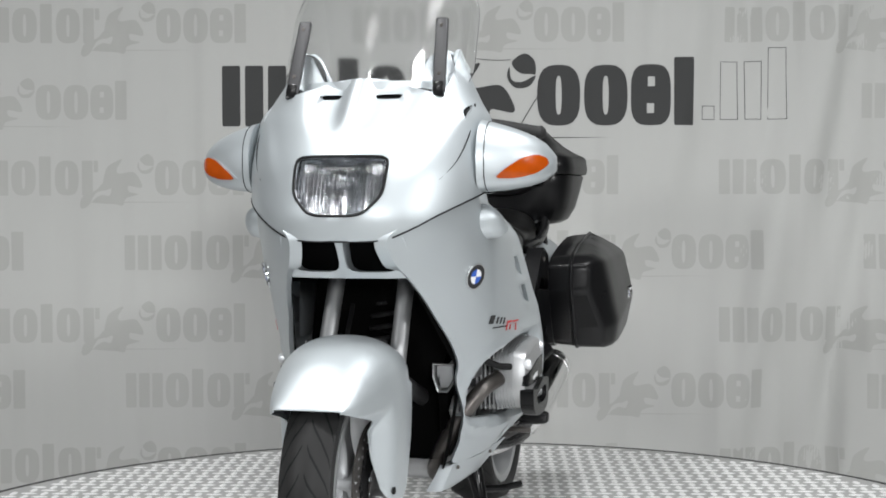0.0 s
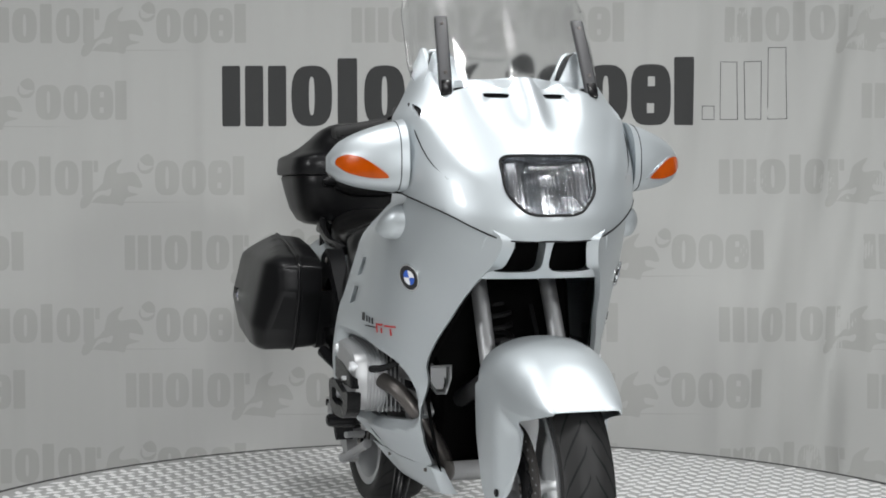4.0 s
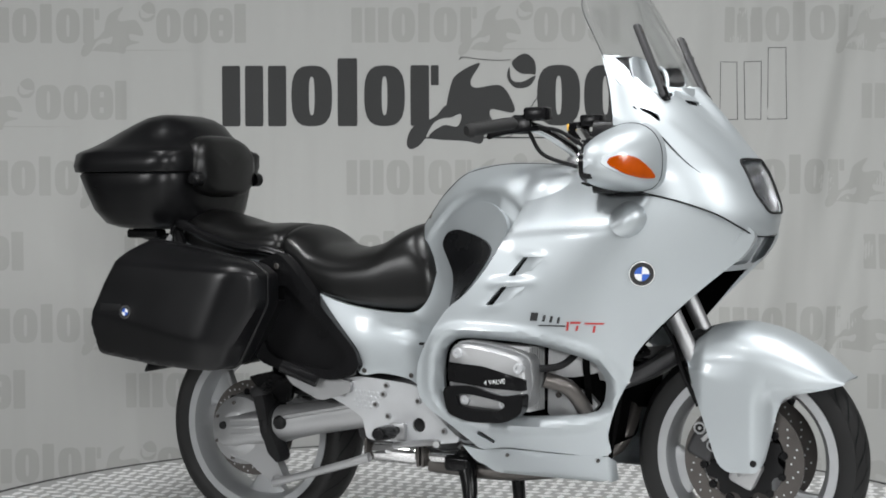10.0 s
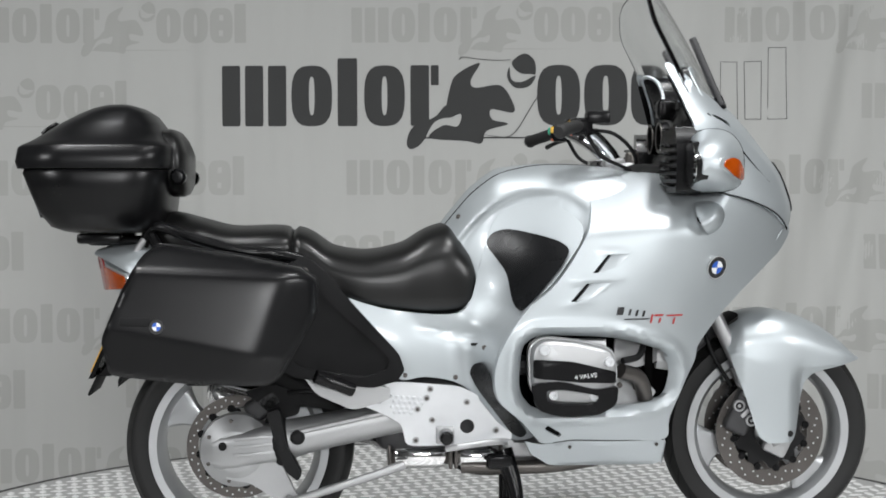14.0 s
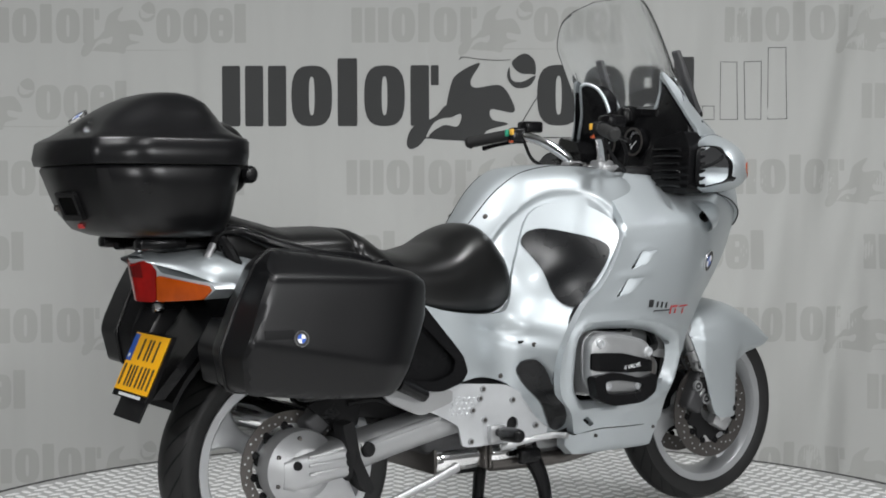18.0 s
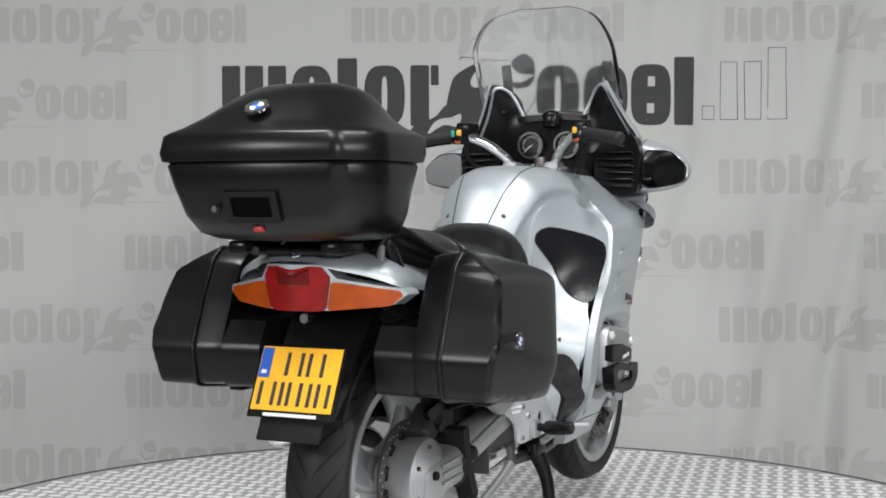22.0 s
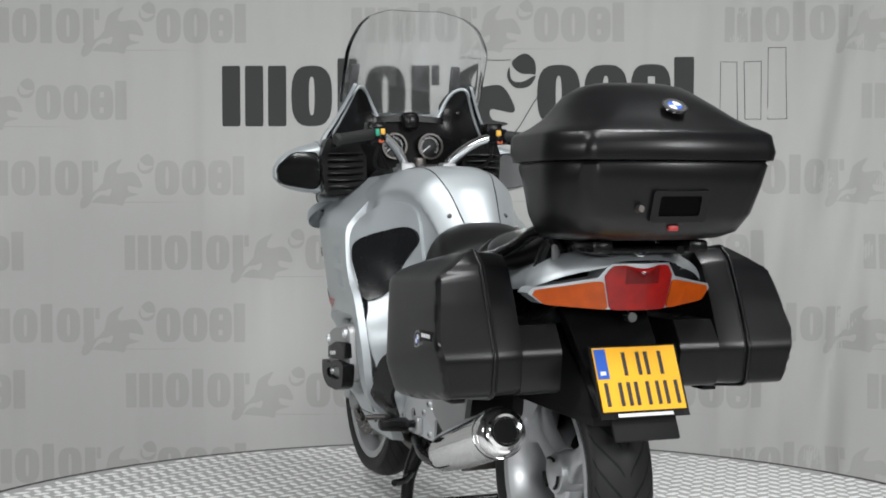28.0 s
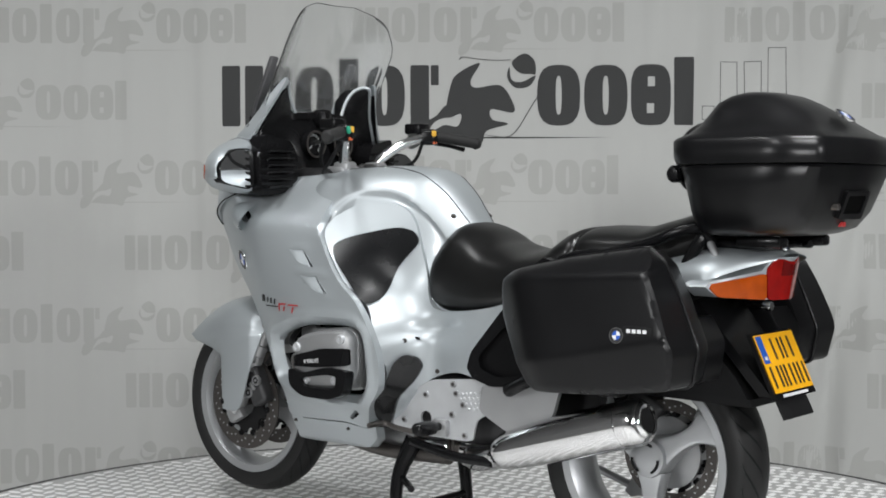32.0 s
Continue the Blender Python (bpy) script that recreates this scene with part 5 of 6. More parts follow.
def engine():
    part("engine_block", block((0.36, 0.30, 0.34), (0.26, 0, 0.55), 0.04, None, None, 3), DARKALU, BIKE, "dark engine block")
    part("gearbox", block((0.34, 0.26, 0.22), (-0.07, 0, 0.47), 0.04, None, None, 3), DARKALU, BIKE, "dark gearbox casing")
    part("sump", block((0.40, 0.20, 0.10), (0.18, 0, 0.365), 0.03, None, None, 3), ALU, BIKE, "cast aluminium sump")
    for s in (-1, 1):
        cyl = part("cylinder", block((0.17, 0.16, 0.15), (0.295, s * 0.20, 0.595), 0.02), DARKALU, BIKE, "finned cylinder")
        for k in range(7):
            part("fin", block((0.200 - 0.004 * k, 0.004, 0.170), (0.292, s * (0.205 + 0.011 * k), 0.597), 0.002), ALU, cyl)
        out = roundy([(0.172, 0.565), (0.170, 0.668), (0.205, 0.694), (0.30, 0.684), (0.392, 0.662), (0.402, 0.60), (0.395, 0.545), (0.36, 0.510), (0.20, 0.518)], 0.32, 4)
        c = np.mean(np.array(out), axis=0)
        rows = []
        for y, k in ((0.255, 1.0), (0.302, 1.0), (0.322, 0.985), (0.334, 0.94), (0.340, 0.86), (0.343, 0.5), (0.344, 0.08)):
            rows.append([(c[0] + (p[0] - c[0]) * k, s * y, c[1] + (p[1] - c[1]) * k) for p in out])
        vc = part("valve_cover", skin(rows, True), ALU, BIKE, "satin aluminium valve cover with a black band")
        band = roundy([(0.176, 0.590), (0.176, 0.640), (0.28, 0.634), (0.396, 0.606), (0.396, 0.575), (0.30, 0.578)], 0.12, 3)
        part("cover_band", panel(band, lambda x, z: (x, s * (0.3455 - 0.9 * max(0, abs(x - 0.285) - 0.085) ** 1.5 * 2), z), (), 0.015, (0, -s * 0.025, 0)), BLACK, vc, "black band on the valve cover")
        crv = bpy.data.curves.new("cover_text", "FONT")
        crv.body, crv.size, crv.extrude, crv.align_x = "4 VALVE", 0.0165, 0.0006, "CENTER"
        tmp = bpy.data.objects.new("cover_text", crv)
        scene.collection.objects.link(tmp)
        bpy.context.view_layer.update()
        me = bpy.data.meshes.new_from_object(tmp.evaluated_get(bpy.context.evaluated_depsgraph_get()))
        bpy.data.objects.remove(tmp)
        tb = bmesh.new()
        tb.from_mesh(me)
        bpy.data.meshes.remove(me)
        rot = Euler((radians(90), radians(7 * s) if s < 0 else radians(-7), 0 if s < 0 else radians(180))).to_matrix().to_4x4()
        bmesh.ops.transform(tb, matrix=Matrix.Translation((0.315, s * 0.3475, 0.590)) @ rot, verts=tb.verts)
        part("cover_text", tb, WHITE, vc, "raised white lettering on the black band")
        for x, z in ((0.205, 0.664), (0.378, 0.632), (0.228, 0.545), (0.338, 0.540)):
            part("cover_bolt", lathe([(0, s * 0.003), (0.005, s * 0.003), (0.006, s * 0.007), (0.012, s * 0.007), (0.0145, 0), (0.0145, -s * 0.02)], (x, s * 0.340, z), "y", 18), PLATE, vc)
        for k in range(6):
            fo = [(c[0] + (p[0] - c[0]) * 1.035, c[1] + (p[1] - c[1]) * 1.035) for p in out]
            part("cover_fin", slab(fo, "y", s * (0.258 + 0.0085 * k), s * (0.2615 + 0.0085 * k)), ALU, vc)
        go = roundy([(0.168, 0.578), (0.182, 0.508), (0.24, 0.490), (0.345, 0.492), (0.395, 0.520), (0.400, 0.572), (0.34, 0.560), (0.25, 0.584)], 0.3, 4)
        gi = [tuple(p) for p in roundy([(0.208, 0.560), (0.212, 0.528), (0.25, 0.520), (0.335, 0.522), (0.352, 0.545), (0.25, 0.562)], 0.3, 3)]
        part("cylinder_guard", slab(go, "y", s * 0.322, s * 0.358, [gi]), BLACK, vc, "black moulded guard below the band")
        part("inlet_pipe", tube([(0.20, s * 0.20, 0.60), (0.10, s * 0.17, 0.62), (0.0, s * 0.12, 0.62)], 0.028, 12), DARKALU, BIKE, "inlet pipe")
        part("exhaust_header", tube([(0.42, s * 0.27, 0.60), (0.48, s * 0.235, 0.57), (0.505, s * 0.165, 0.47), (0.46, s * 0.11, 0.36), (0.25, s * 0.11, 0.315), (0.0, s * 0.10, 0.315)], 0.021, 14), STEEL, BIKE, "bent exhaust header")
        part("air_guide", panel([tuple(p) for p in roundy([(0.41, 0.605), (0.412, 0.690), (0.50, 0.672), (0.555, 0.635), (0.530, 0.612), (0.47, 0.600)], 0.25, 3)], lambda x, z: (x, s * (0.225 - 0.3 * (x - 0.41)), z), (), 0.02, (0, -s * 0.02, 0)), ALU, BIKE, "grey air guide behind the cylinder")
        br = part("engine_bracket", panel([tuple(p) for p in roundy([(0.400, 0.497), (0.402, 0.578), (0.500, 0.566), (0.535, 0.530), (0.505, 0.495)], 0.15, 3)], lambda x, z: (x, s * (0.205 - 0.15 * (x - 0.40)), z), (), 0.03, (0, -s * 0.02, 0)), ALU, BIKE, "grey cast bracket beside the cylinder")
        for x, z in ((0.430, 0.552), (0.475, 0.545)):
            part("bracket_bolt", lathe([(0, s * 0.003), (0.006, s * 0.003), (0.008, 0), (0.008, -s * 0.008)], (x, s * (0.208 - 0.15 * (x - 0.40)), z), "y", 12), STEEL, br)
        part("spark_lead", tube([(0.42, s * 0.30, 0.63), (0.47, s * 0.27, 0.64), (0.50, s * 0.20, 0.68)], 0.009, 8), MATTE, BIKE)
        # Flat near-black sheet in place of the engine bay's shade.
        part("bay_shade", panel([(0.09, 0.48), (0.58, 0.48), (0.60, 0.62), (0.40, 0.74), (0.11, 0.75)], lambda x, z: (x, s * 0.155, z), (), 0.06, None), SHADE, BIKE, "near-black sheet standing in for the engine bay's shade")
    part("exhaust_collector", block((0.17, 0.25, 0.072), (-0.115, 0.0, 0.345), 0.030, None, None, 3), CHROME, BIKE, "bright steel exhaust collector")
    part("exhaust_collector", block((0.13, 0.24, 0.060), (0.045, 0.0, 0.342), 0.028, None, None, 3), CHROME, BIKE, "bright steel exhaust collector")
    for x in (-0.20, -0.03, -0.015, 0.11):
        part("collector_band", block((0.010, 0.256, 0.070), (x, 0.0, 0.345), 0.004), STEEL, BIKE)


def frame_plates():
    for s in (-1, 1):
        out = roundy([(-0.30, 0.512), (-0.275, 0.548), (-0.178, 0.566), (-0.009, 0.552), (0.06, 0.515), (0.135, 0.435), (0.132, 0.402), (0.06, 0.392), (-0.155, 0.388), (-0.17, 0.45), (-0.22, 0.478)], 0.18, 3)
        hole = [(0.011 + 0.020 * math.cos(a), 0.441 + 0.020 * math.sin(a)) for a in np.linspace(0, 2 * math.pi, 18)[:-1]]
        pl = part("footrest_plate", slab(out, "y", s * 0.186, s * 0.194, [hole]), PLATE, BIKE, "brushed aluminium footrest plate with bolts and dimples")
        for k in range(22):
            i, j = k % 6, k // 6
            part("dimple", lathe([(0, s * 0.0028), (0.0035, s * 0.0024), (0.0055, 0), (0.0055, -s * 0.002)], (-0.195 + 0.015 * i + 0.007 * (j % 2), s * 0.194, 0.525 - 0.014 * j - 0.001 * i), "y", 8), PLATE, pl)
        for x, z in ((-0.10, 0.52), (-0.125, 0.49), (-0.085, 0.46), (0.01, 0.508), (-0.09, 0.545), (0.09, 0.43), (-0.13, 0.405), (-0.23, 0.515)):
            part("plate_bolt", lathe([(0, s * 0.003), (0.005, s * 0.003), (0.006, s * 0.006), (0.0085, s * 0.006), (0.0095, 0), (0.0095, -s * 0.005)], (x, s * 0.194, z), "y", 12), ALU, pl)
            part("bolt_socket", lathe([(0, s * 0.0066), (0.0050, s * 0.0066), (0.0052, s * 0.003)], (x, s * 0.194, z), "y", 6), STEEL, pl)
        # rider's peg, passenger hanger and peg
        fp = part("footpeg", tube([(-0.05, s * 0.20, 0.425), (-0.05, s * 0.235, 0.425), (-0.05, s * 0.24, 0.425), (-0.052, s * 0.305, 0.428), (-0.052, s * 0.318, 0.428)], [0.012, 0.012, 0.020, 0.019, 0.012], 14, 3), BLACK, BIKE, "ribbed black rubber footpeg")
        part("peg_bracket", block((0.05, 0.02, 0.05), (-0.05, s * 0.203, 0.42), 0.006), ALU, fp)
        hang = roundy([(-0.20, 0.552), (-0.20, 0.52), (-0.30, 0.490), (-0.40, 0.535), (-0.445, 0.60), (-0.40, 0.60), (-0.33, 0.552), (-0.27, 0.56)], 0.2, 3)
        if s > 0:
            hang = roundy([(-0.20, 0.552), (-0.19, 0.48), (-0.30, 0.425), (-0.43, 0.475), (-0.47, 0.60), (-0.40, 0.60), (-0.33, 0.562), (-0.27, 0.565)], 0.2, 3)
        hg = part("passenger_hanger", slab(hang, "y", s * 0.195, s * 0.210), ALU, BIKE, "aluminium passenger footrest hanger")
        part("passenger_peg", tube([(-0.30, s * 0.222, 0.548), (-0.345, s * 0.238, 0.568), (-0.40, s * 0.255, 0.59)], 0.019, 12), BLACK, hg, "folded black passenger footpeg")
    part("brake_pedal", tube([(-0.05, -0.225, 0.385), (0.04, -0.235, 0.40), (0.10, -0.26, 0.41), (0.12, -0.30, 0.412)], 0.009, 10), ALU, BIKE, "aluminium brake pedal")
    part("gear_lever", tube([(-0.02, 0.225, 0.40), (0.08, 0.235, 0.41), (0.13, 0.24, 0.42), (0.135, 0.30, 0.42)], 0.008, 10), STEEL, BIKE, "steel gear lever")
    # centre stand
    st = part("centre_stand", tube([(0.115, -0.12, 0.36), (0.145, -0.150, 0.27), (0.150, -0.165, 0.20), (0.145, -0.175, 0.062)], [0.030, 0.022, 0.019, 0.018], 12), BLACK, BIKE, "black steel centre stand")
    part("stand_leg", tube([(0.115, 0.12, 0.36), (0.145, 0.150, 0.27), (0.150, 0.165, 0.20), (0.145, 0.175, 0.062)], [0.030, 0.022, 0.019, 0.018], 12), BLACK, st)
    part("stand_bar", rod((0.149, -0.165, 0.15), (0.149, 0.165, 0.15), 0.012), BLACK, st)
    part("stand_lug", block((0.075, 0.03, 0.045), (0.105, -0.145, 0.335), 0.012, None, None, 3), BLACK, st)
    for s in (-1, 1):
        part("stand_foot", block((0.07, 0.04, 0.012), (0.145, s * 0.18, 0.0565), 0.004), BLACK, st)
    part("stand_pedal", tube([(0.145, 0.150, 0.25), (0.07, 0.20, 0.24), (0.02, 0.25, 0.245)], 0.010, 10), BLACK, st)
    part("side_stand", tube([(0.09, 0.16, 0.36), (-0.10, 0.205, 0.345), (-0.24, 0.215, 0.345)], 0.014, 12), BLACK, BIKE, "folded black side stand")


def rear_end():
    w = wheel("rear_wheel", RW, 0.322, 0.162, 0.245, "rear wheel with a three-spoke silver rim and one disc", 30)
    disc(w, RW, 0.144, 0.112, -0.084)
    for k in range(3):
        arc = [(RW[0] + 0.040 * math.cos(radians(q)), 0.0495, RW[2] + 0.040 * math.sin(radians(q))) for q in range(60 + 120 * k, 121 + 120 * k, 10)]
        part("hub_slot", tube(arc, 0.004, 6, 2), MATTE, w, "dark curved slot in the hub")
    # final drive and shaft arm on the right
    hub = part("final_drive", lathe([(0, -0.178), (0.052, -0.178), (0.060, -0.174), (0.088, -0.156), (0.100, -0.148), (0.104, -0.13), (0.098, -0.075), (0.05, -0.06), (0, -0.06)], RW, "y", 44), ALU, BIKE, "cast aluminium final drive housing")
    rows = []
    for x, y0, y1, z0, z1 in ((-0.685, -0.120, -0.172, 0.330, 0.408), (-0.66, -0.10, -0.186, 0.322, 0.420), (-0.62, -0.09, -0.190, 0.325, 0.428), (-0.56, -0.08, -0.192, 0.338, 0.438), (-0.50, -0.075, -0.196, 0.345, 0.452)):
        rows.append([(x, (y0 + y1) / 2 + (y1 - y0) / 2 * p, (z0 + z1) / 2 + (z1 - z0) / 2 * q) for p, q in (sup(2 * math.pi * k / 28, 3.6) for k in range(28))])
    part("drive_neck", skin(rows, True), ALU, hub, "squared neck of the housing", 40)
    for k in range(3):
        part("housing_rib", block((0.12, 0.006, 0.009), (-0.565, -0.193, 0.372 + 0.022 * k), 0.003, Euler((0, -0.08, 0)).to_matrix()), ALU, hub)
    part("filler_plug", lathe([(0, -0.006), (0.007, -0.006), (0.008, -0.008), (0.011, -0.008), (0.012, 0)], (-0.655, -0.184, 0.392), "y", 12), MATTE, hub)
    for k in range(5):
        q = radians(100 + 52 * k)
        part("housing_bolt", lathe([(0, -0.004), (0.005, -0.004), (0.006, 0.002)], (RW[0] + 0.084 * math.cos(q), -0.160, RW[2] + 0.084 * math.sin(q)), "y", 10), STEEL, hub)
    part("drive_web", slab(roundy([(-0.655, 0.30), (-0.56, 0.355), (-0.50, 0.345), (-0.462, 0.262), (-0.448, 0.240), (-0.468, 0.224), (-0.50, 0.232), (-0.58, 0.285)], 0.15, 3), "y", -0.165, -0.130), ALU, hub)
    arm = part("shaft_arm", tube([(-0.48, -0.135, 0.402), (-0.40, -0.135, 0.420), (-0.22, -0.13, 0.455), (-0.10, -0.12, 0.475)], [0.055, 0.050, 0.048, 0.050], 22, 6), ALU, BIKE, "cast aluminium shaft arm")
    part("arm_rib", tube([(-0.47, -0.185, 0.425), (-0.22, -0.178, 0.478)], 0.008, 8, 1, None, False), ALU, arm)
    part("boot", tube([(-0.478, -0.135, 0.402), (-0.492, -0.135, 0.400), (-0.507, -0.135, 0.399), (-0.52, -0.135, 0.398)], [0.060, 0.072, 0.072, 0.060], 22, 4), MATTE, arm, "black rubber boot")
    part("boot_flap", slab(roundy([(-0.535, 0.485), (-0.500, 0.495), (-0.482, 0.40), (-0.440, 0.315), (-0.452, 0.298), (-0.485, 0.325), (-0.515, 0.41)], 0.2, 3), "y", -0.204, -0.150), MATTE, arm, "long black rubber flap over the joint")
    part("pivot_bolt", lathe([(0, -0.010), (0.012, -0.010), (0.019, -0.004), (0.021, 0.006)], (-0.452, -0.193, 0.415), "y", 18), MATTE, arm)
    part("torque_rod", tube([(-0.478, -0.172, 0.238), (-0.455, -0.178, 0.242), (-0.25, -0.178, 0.305), (-0.16, -0.172, 0.335)], [0.018, 0.012, 0.012, 0.014], 12), ALU, BIKE, "aluminium torque rod")
    cal = part("rear_caliper", block((0.110, 0.07, 0.062), (-0.545, -0.100, 0.497), 0.014, Euler((0, -0.6, 0)).to_matrix(), None, 3), DARKALU, BIKE, "dark rear brake caliper")
    part("caliper_bracket", slab(roundy([(-0.60, 0.535), (-0.52, 0.555), (-0.44, 0.53), (-0.45, 0.47), (-0.51, 0.455), (-0.56, 0.50)], 0.2, 3), "y", -0.135, -0.120), BLACK, cal, "black caliper bracket")
    part("brake_hose", tube([(-0.48, -0.14, 0.53), (-0.42, -0.17, 0.54), (-0.36, -0.16, 0.52)], 0.006, 8), MATTE, cal)
    part("rear_shock", rod((-0.36, -0.03, 0.45), (-0.26, -0.03, 0.78), 0.022, 14), DARKALU, BIKE, "rear shock absorber")
    part("rear_spring", tube([(-0.352 + 0.07 * k / 70 + 0.036 * math.cos(k * 0.8), -0.03 + 0.036 * math.sin(k * 0.8), 0.48 + 0.22 * k / 70) for k in range(71)], 0.006, 6, 1), MATTE, BIKE, "black rear spring")
    part("inner_mudguard", panel([(-0.95, -0.095), (-0.95, 0.095), (-0.30, 0.095), (-0.30, -0.095)], lambda x, y: (x, y, RW[2] + math.sqrt(max(0.001, 0.37 ** 2 - (x - RW[0]) ** 2)) * 1.02), (), 0.03, (0, 0, 0.02)), MATTE, BIKE, "black inner rear mudguard")
    # Made-up backing panels, added to darken the gap between arm and pannier.
    for s in (-1, 1):
        part("dark_backing", panel([tuple(p) for p in roundy([(-0.52, 0.50), (-0.54, 0.66), (-0.18, 0.66), (-0.16, 0.49), (-0.30, 0.47)], 0.15, 3)], lambda x, z: (x, s * 0.112, z), (), 0.06, (0, -s * 0.03, 0)), MATTE, BIKE, "black backing panel added before the rear wheel")
    part("subframe", tube([(-0.16, -0.12, 0.60), (-0.45, -0.13, 0.70), (-0.85, -0.12, 0.84)], 0.016, 10), MATTE, BIKE)
    part("subframe", tube([(-0.16, 0.12, 0.60), (-0.45, 0.13, 0.70), (-0.85, 0.12, 0.84)], 0.016, 10), MATTE, BIKE)
    # silencer on the left
    ex = part("silencer", tube([(-0.235, 0.195, 0.352), (-0.26, 0.197, 0.366), (-0.30, 0.205, 0.385), (-0.45, 0.212, 0.430), (-0.66, 0.216, 0.490), (-0.695, 0.217, 0.500), (-0.715, 0.217, 0.506), (-0.722, 0.217, 0.508)],
                               [0.030, 0.040, 0.052, 0.060, 0.062, 0.062, 0.057, 0.048], 28, 6), CHROME, BIKE, "polished chrome silencer", 60)
    d = Vector((-0.27, 0.0, 0.075)).normalized()
    for k, (r, t) in enumerate(((0.064, 0.0), (0.0635, 0.05))):
        c = Vector((-0.66, 0.216, 0.490)) + d * t * 0.6
        part("silencer_band", rod(tuple(c - d * 0.004), tuple(c + d * 0.004), r, 28), CHROME, ex)
    c = Vector((-0.7215, 0.217, 0.5075))
    part("tail_pipe", rod(tuple(c), tuple(c + d * 0.006), 0.030, 24), MATTE, ex, "black tail pipe mouth")
    q = d.to_track_quat("Z", "Y").to_matrix().to_4x4()
    lip = lathe([(0.032, 0.0), (0.034, 0.008), (0.040, 0.010), (0.046, 0.006), (0.048, -0.004), (0.034, -0.006)], (0, 0, 0), "z", 32, closed=True)
    bmesh.ops.transform(lip, matrix=Matrix.Translation(c) @ q, verts=lip.verts)
    part("tail_pipe_lip", lip, CHROME, ex, "rolled chrome lip of the tail pipe", 50)
    part("link_pipe", tube([(-0.06, 0.08, 0.325), (-0.15, 0.15, 0.335), (-0.245, 0.195, 0.358)], [0.034, 0.034, 0.033], 16), CHROME, BIKE, "steel link pipe")


def cockpit():
    # dash hood and dials
    half = [(0.20, 1.13), (0.262, 1.20), (0.270, 1.25), (0.228, 1.33), (0.202, 1.392), (0.190, 1.416), (0.172, 1.424), (0.148, 1.410), (0.127, 1.376), (0.104, 1.328)]
    shape = spline(half + [(-y, z) for y, z in reversed(half)], 3, True)

    def board(y, z):
        w = max(0, min(1, (abs(y) - 0.10) / 0.09))
        return ((1 - w) * (0.565 + 0.25 * (z - 1.13)) + w * (NB(z) + 0.012), y, z)
    dash = part("dash", panel([tuple(p) for p in shape], board, (), 0.02, (0.05, 0, 0)), BLACK, BIKE, "black dash with two round dials", 50)
    for s in (-1, 1):
        part("cheek_edge", tube([board(s * y, z) for y, z in ((0.274, 1.235), (0.271, 1.25), (0.229, 1.33), (0.203, 1.392), (0.191, 1.417), (0.173, 1.425), (0.149, 1.411), (0.128, 1.377), (0.104, 1.329))], 0.0055, 8, 4), SILVER, dash, "bright silver edge of the cheek")
        front = [(s * y, z) for y, z in ((0.112, 1.300), (0.106, 1.330), (0.130, 1.378), (0.150, 1.411), (0.173, 1.425), (0.191, 1.417), (0.203, 1.393), (0.228, 1.33), (0.240, 1.29))]
        part("cheek_front", panel(front, lambda y, z: (board(y, z)[0] + 0.053, y, z), (), 0.02, (-0.004, 0, 0)), SILVER, BIKE, "silver face of the cheek behind the screen", 50)
    part("dash_hood", panel([tuple(p) for p in roundy([(-0.13, 0.605), (0.13, 0.605), (0.17, 0.71), (-0.17, 0.71)], 0.15, 4)], lambda y, x: (x, y, 1.322 - 0.5 * y * y + 0.02 * math.sin((x - 0.53) * 12)), (), 0.03, (0, 0, -0.02)), BLACK, BIKE, "black dash hood")
    for y in (-0.062, 0.062):
        gd = part("dial", lathe([(0, 0.0), (0.036, 0.0), (0.036, -0.012), (0.043, -0.012), (0.045, 0.01), (0, 0.012)], (0.578, y, 1.235), "x", 36), BLACK, dash, "round white-marked dial")
        b = bmesh.new()
        for k in range(21):
            a = radians(-40 + 260 * k / 20)
            c = Vector((0.5775, y - 0.029 * math.cos(a), 1.235 + 0.029 * math.sin(a)))
            block((0.001, 0.0014, 0.005 if k % 2 else 0.008), c, 0, Euler((math.pi / 2 - a, 0, 0)).to_matrix(), b)
        part("dial_mark", b, WHITE, gd, "white dial marks", kind="stuff")
        part("needle", block((0.001, 0.002, 0.030), (0.5765, y + 0.010, 1.228), 0, Euler((0.9, 0, 0)).to_matrix()), WHITE, gd)
        part("dial_bezel", lathe([(0.037, -0.0125), (0.037, -0.015), (0.043, -0.015), (0.043, -0.0125)], (0.578, y, 1.235), "x", 36, closed=True), STEEL, gd)
    part("dash_pod", block((0.06, 0.055, 0.06), (0.60, 0, 1.318), 0.018, None, None, 3), BLACK, dash)
    # louvred inner panels beside the bars
    for s in (-1, 1):
        lp = part("louvre_panel", panel([tuple(p) for p in roundy([(0.165, 1.085), (0.30, 1.075), (0.31, 1.21), (0.29, 1.26), (0.19, 1.24), (0.165, 1.20)], 0.15, 3)], lambda y, z: (0.545 + 0.12 * (y - 0.16), s * y, z), (), 0.04, (0.07, 0, 0)), BLACK, BIKE, "black louvred inner fairing panel", 40)
        for k in range(6):
            part("louvre", block((0.020, 0.118, 0.006), (0.545, s * 0.235, 1.10 + 0.021 * k), 0.002, Euler((0, 0.4, 0.12 * s)).to_matrix()), BLACK, lp)
        part("cheek_liner", panel([(0.56, 1.08), (0.68, 1.08), (0.70, 1.2), (0.66, 1.33), (0.58, 1.40), (0.555, 1.40), (0.60, 1.28), (0.60, 1.17)], lambda x, z: (x, s * (NW(z) * 0.93 - 0.25 * max(0, x - 0.62)), z), (), 0.04, None), BLACK, BIKE, "black inside of the fairing cheek")
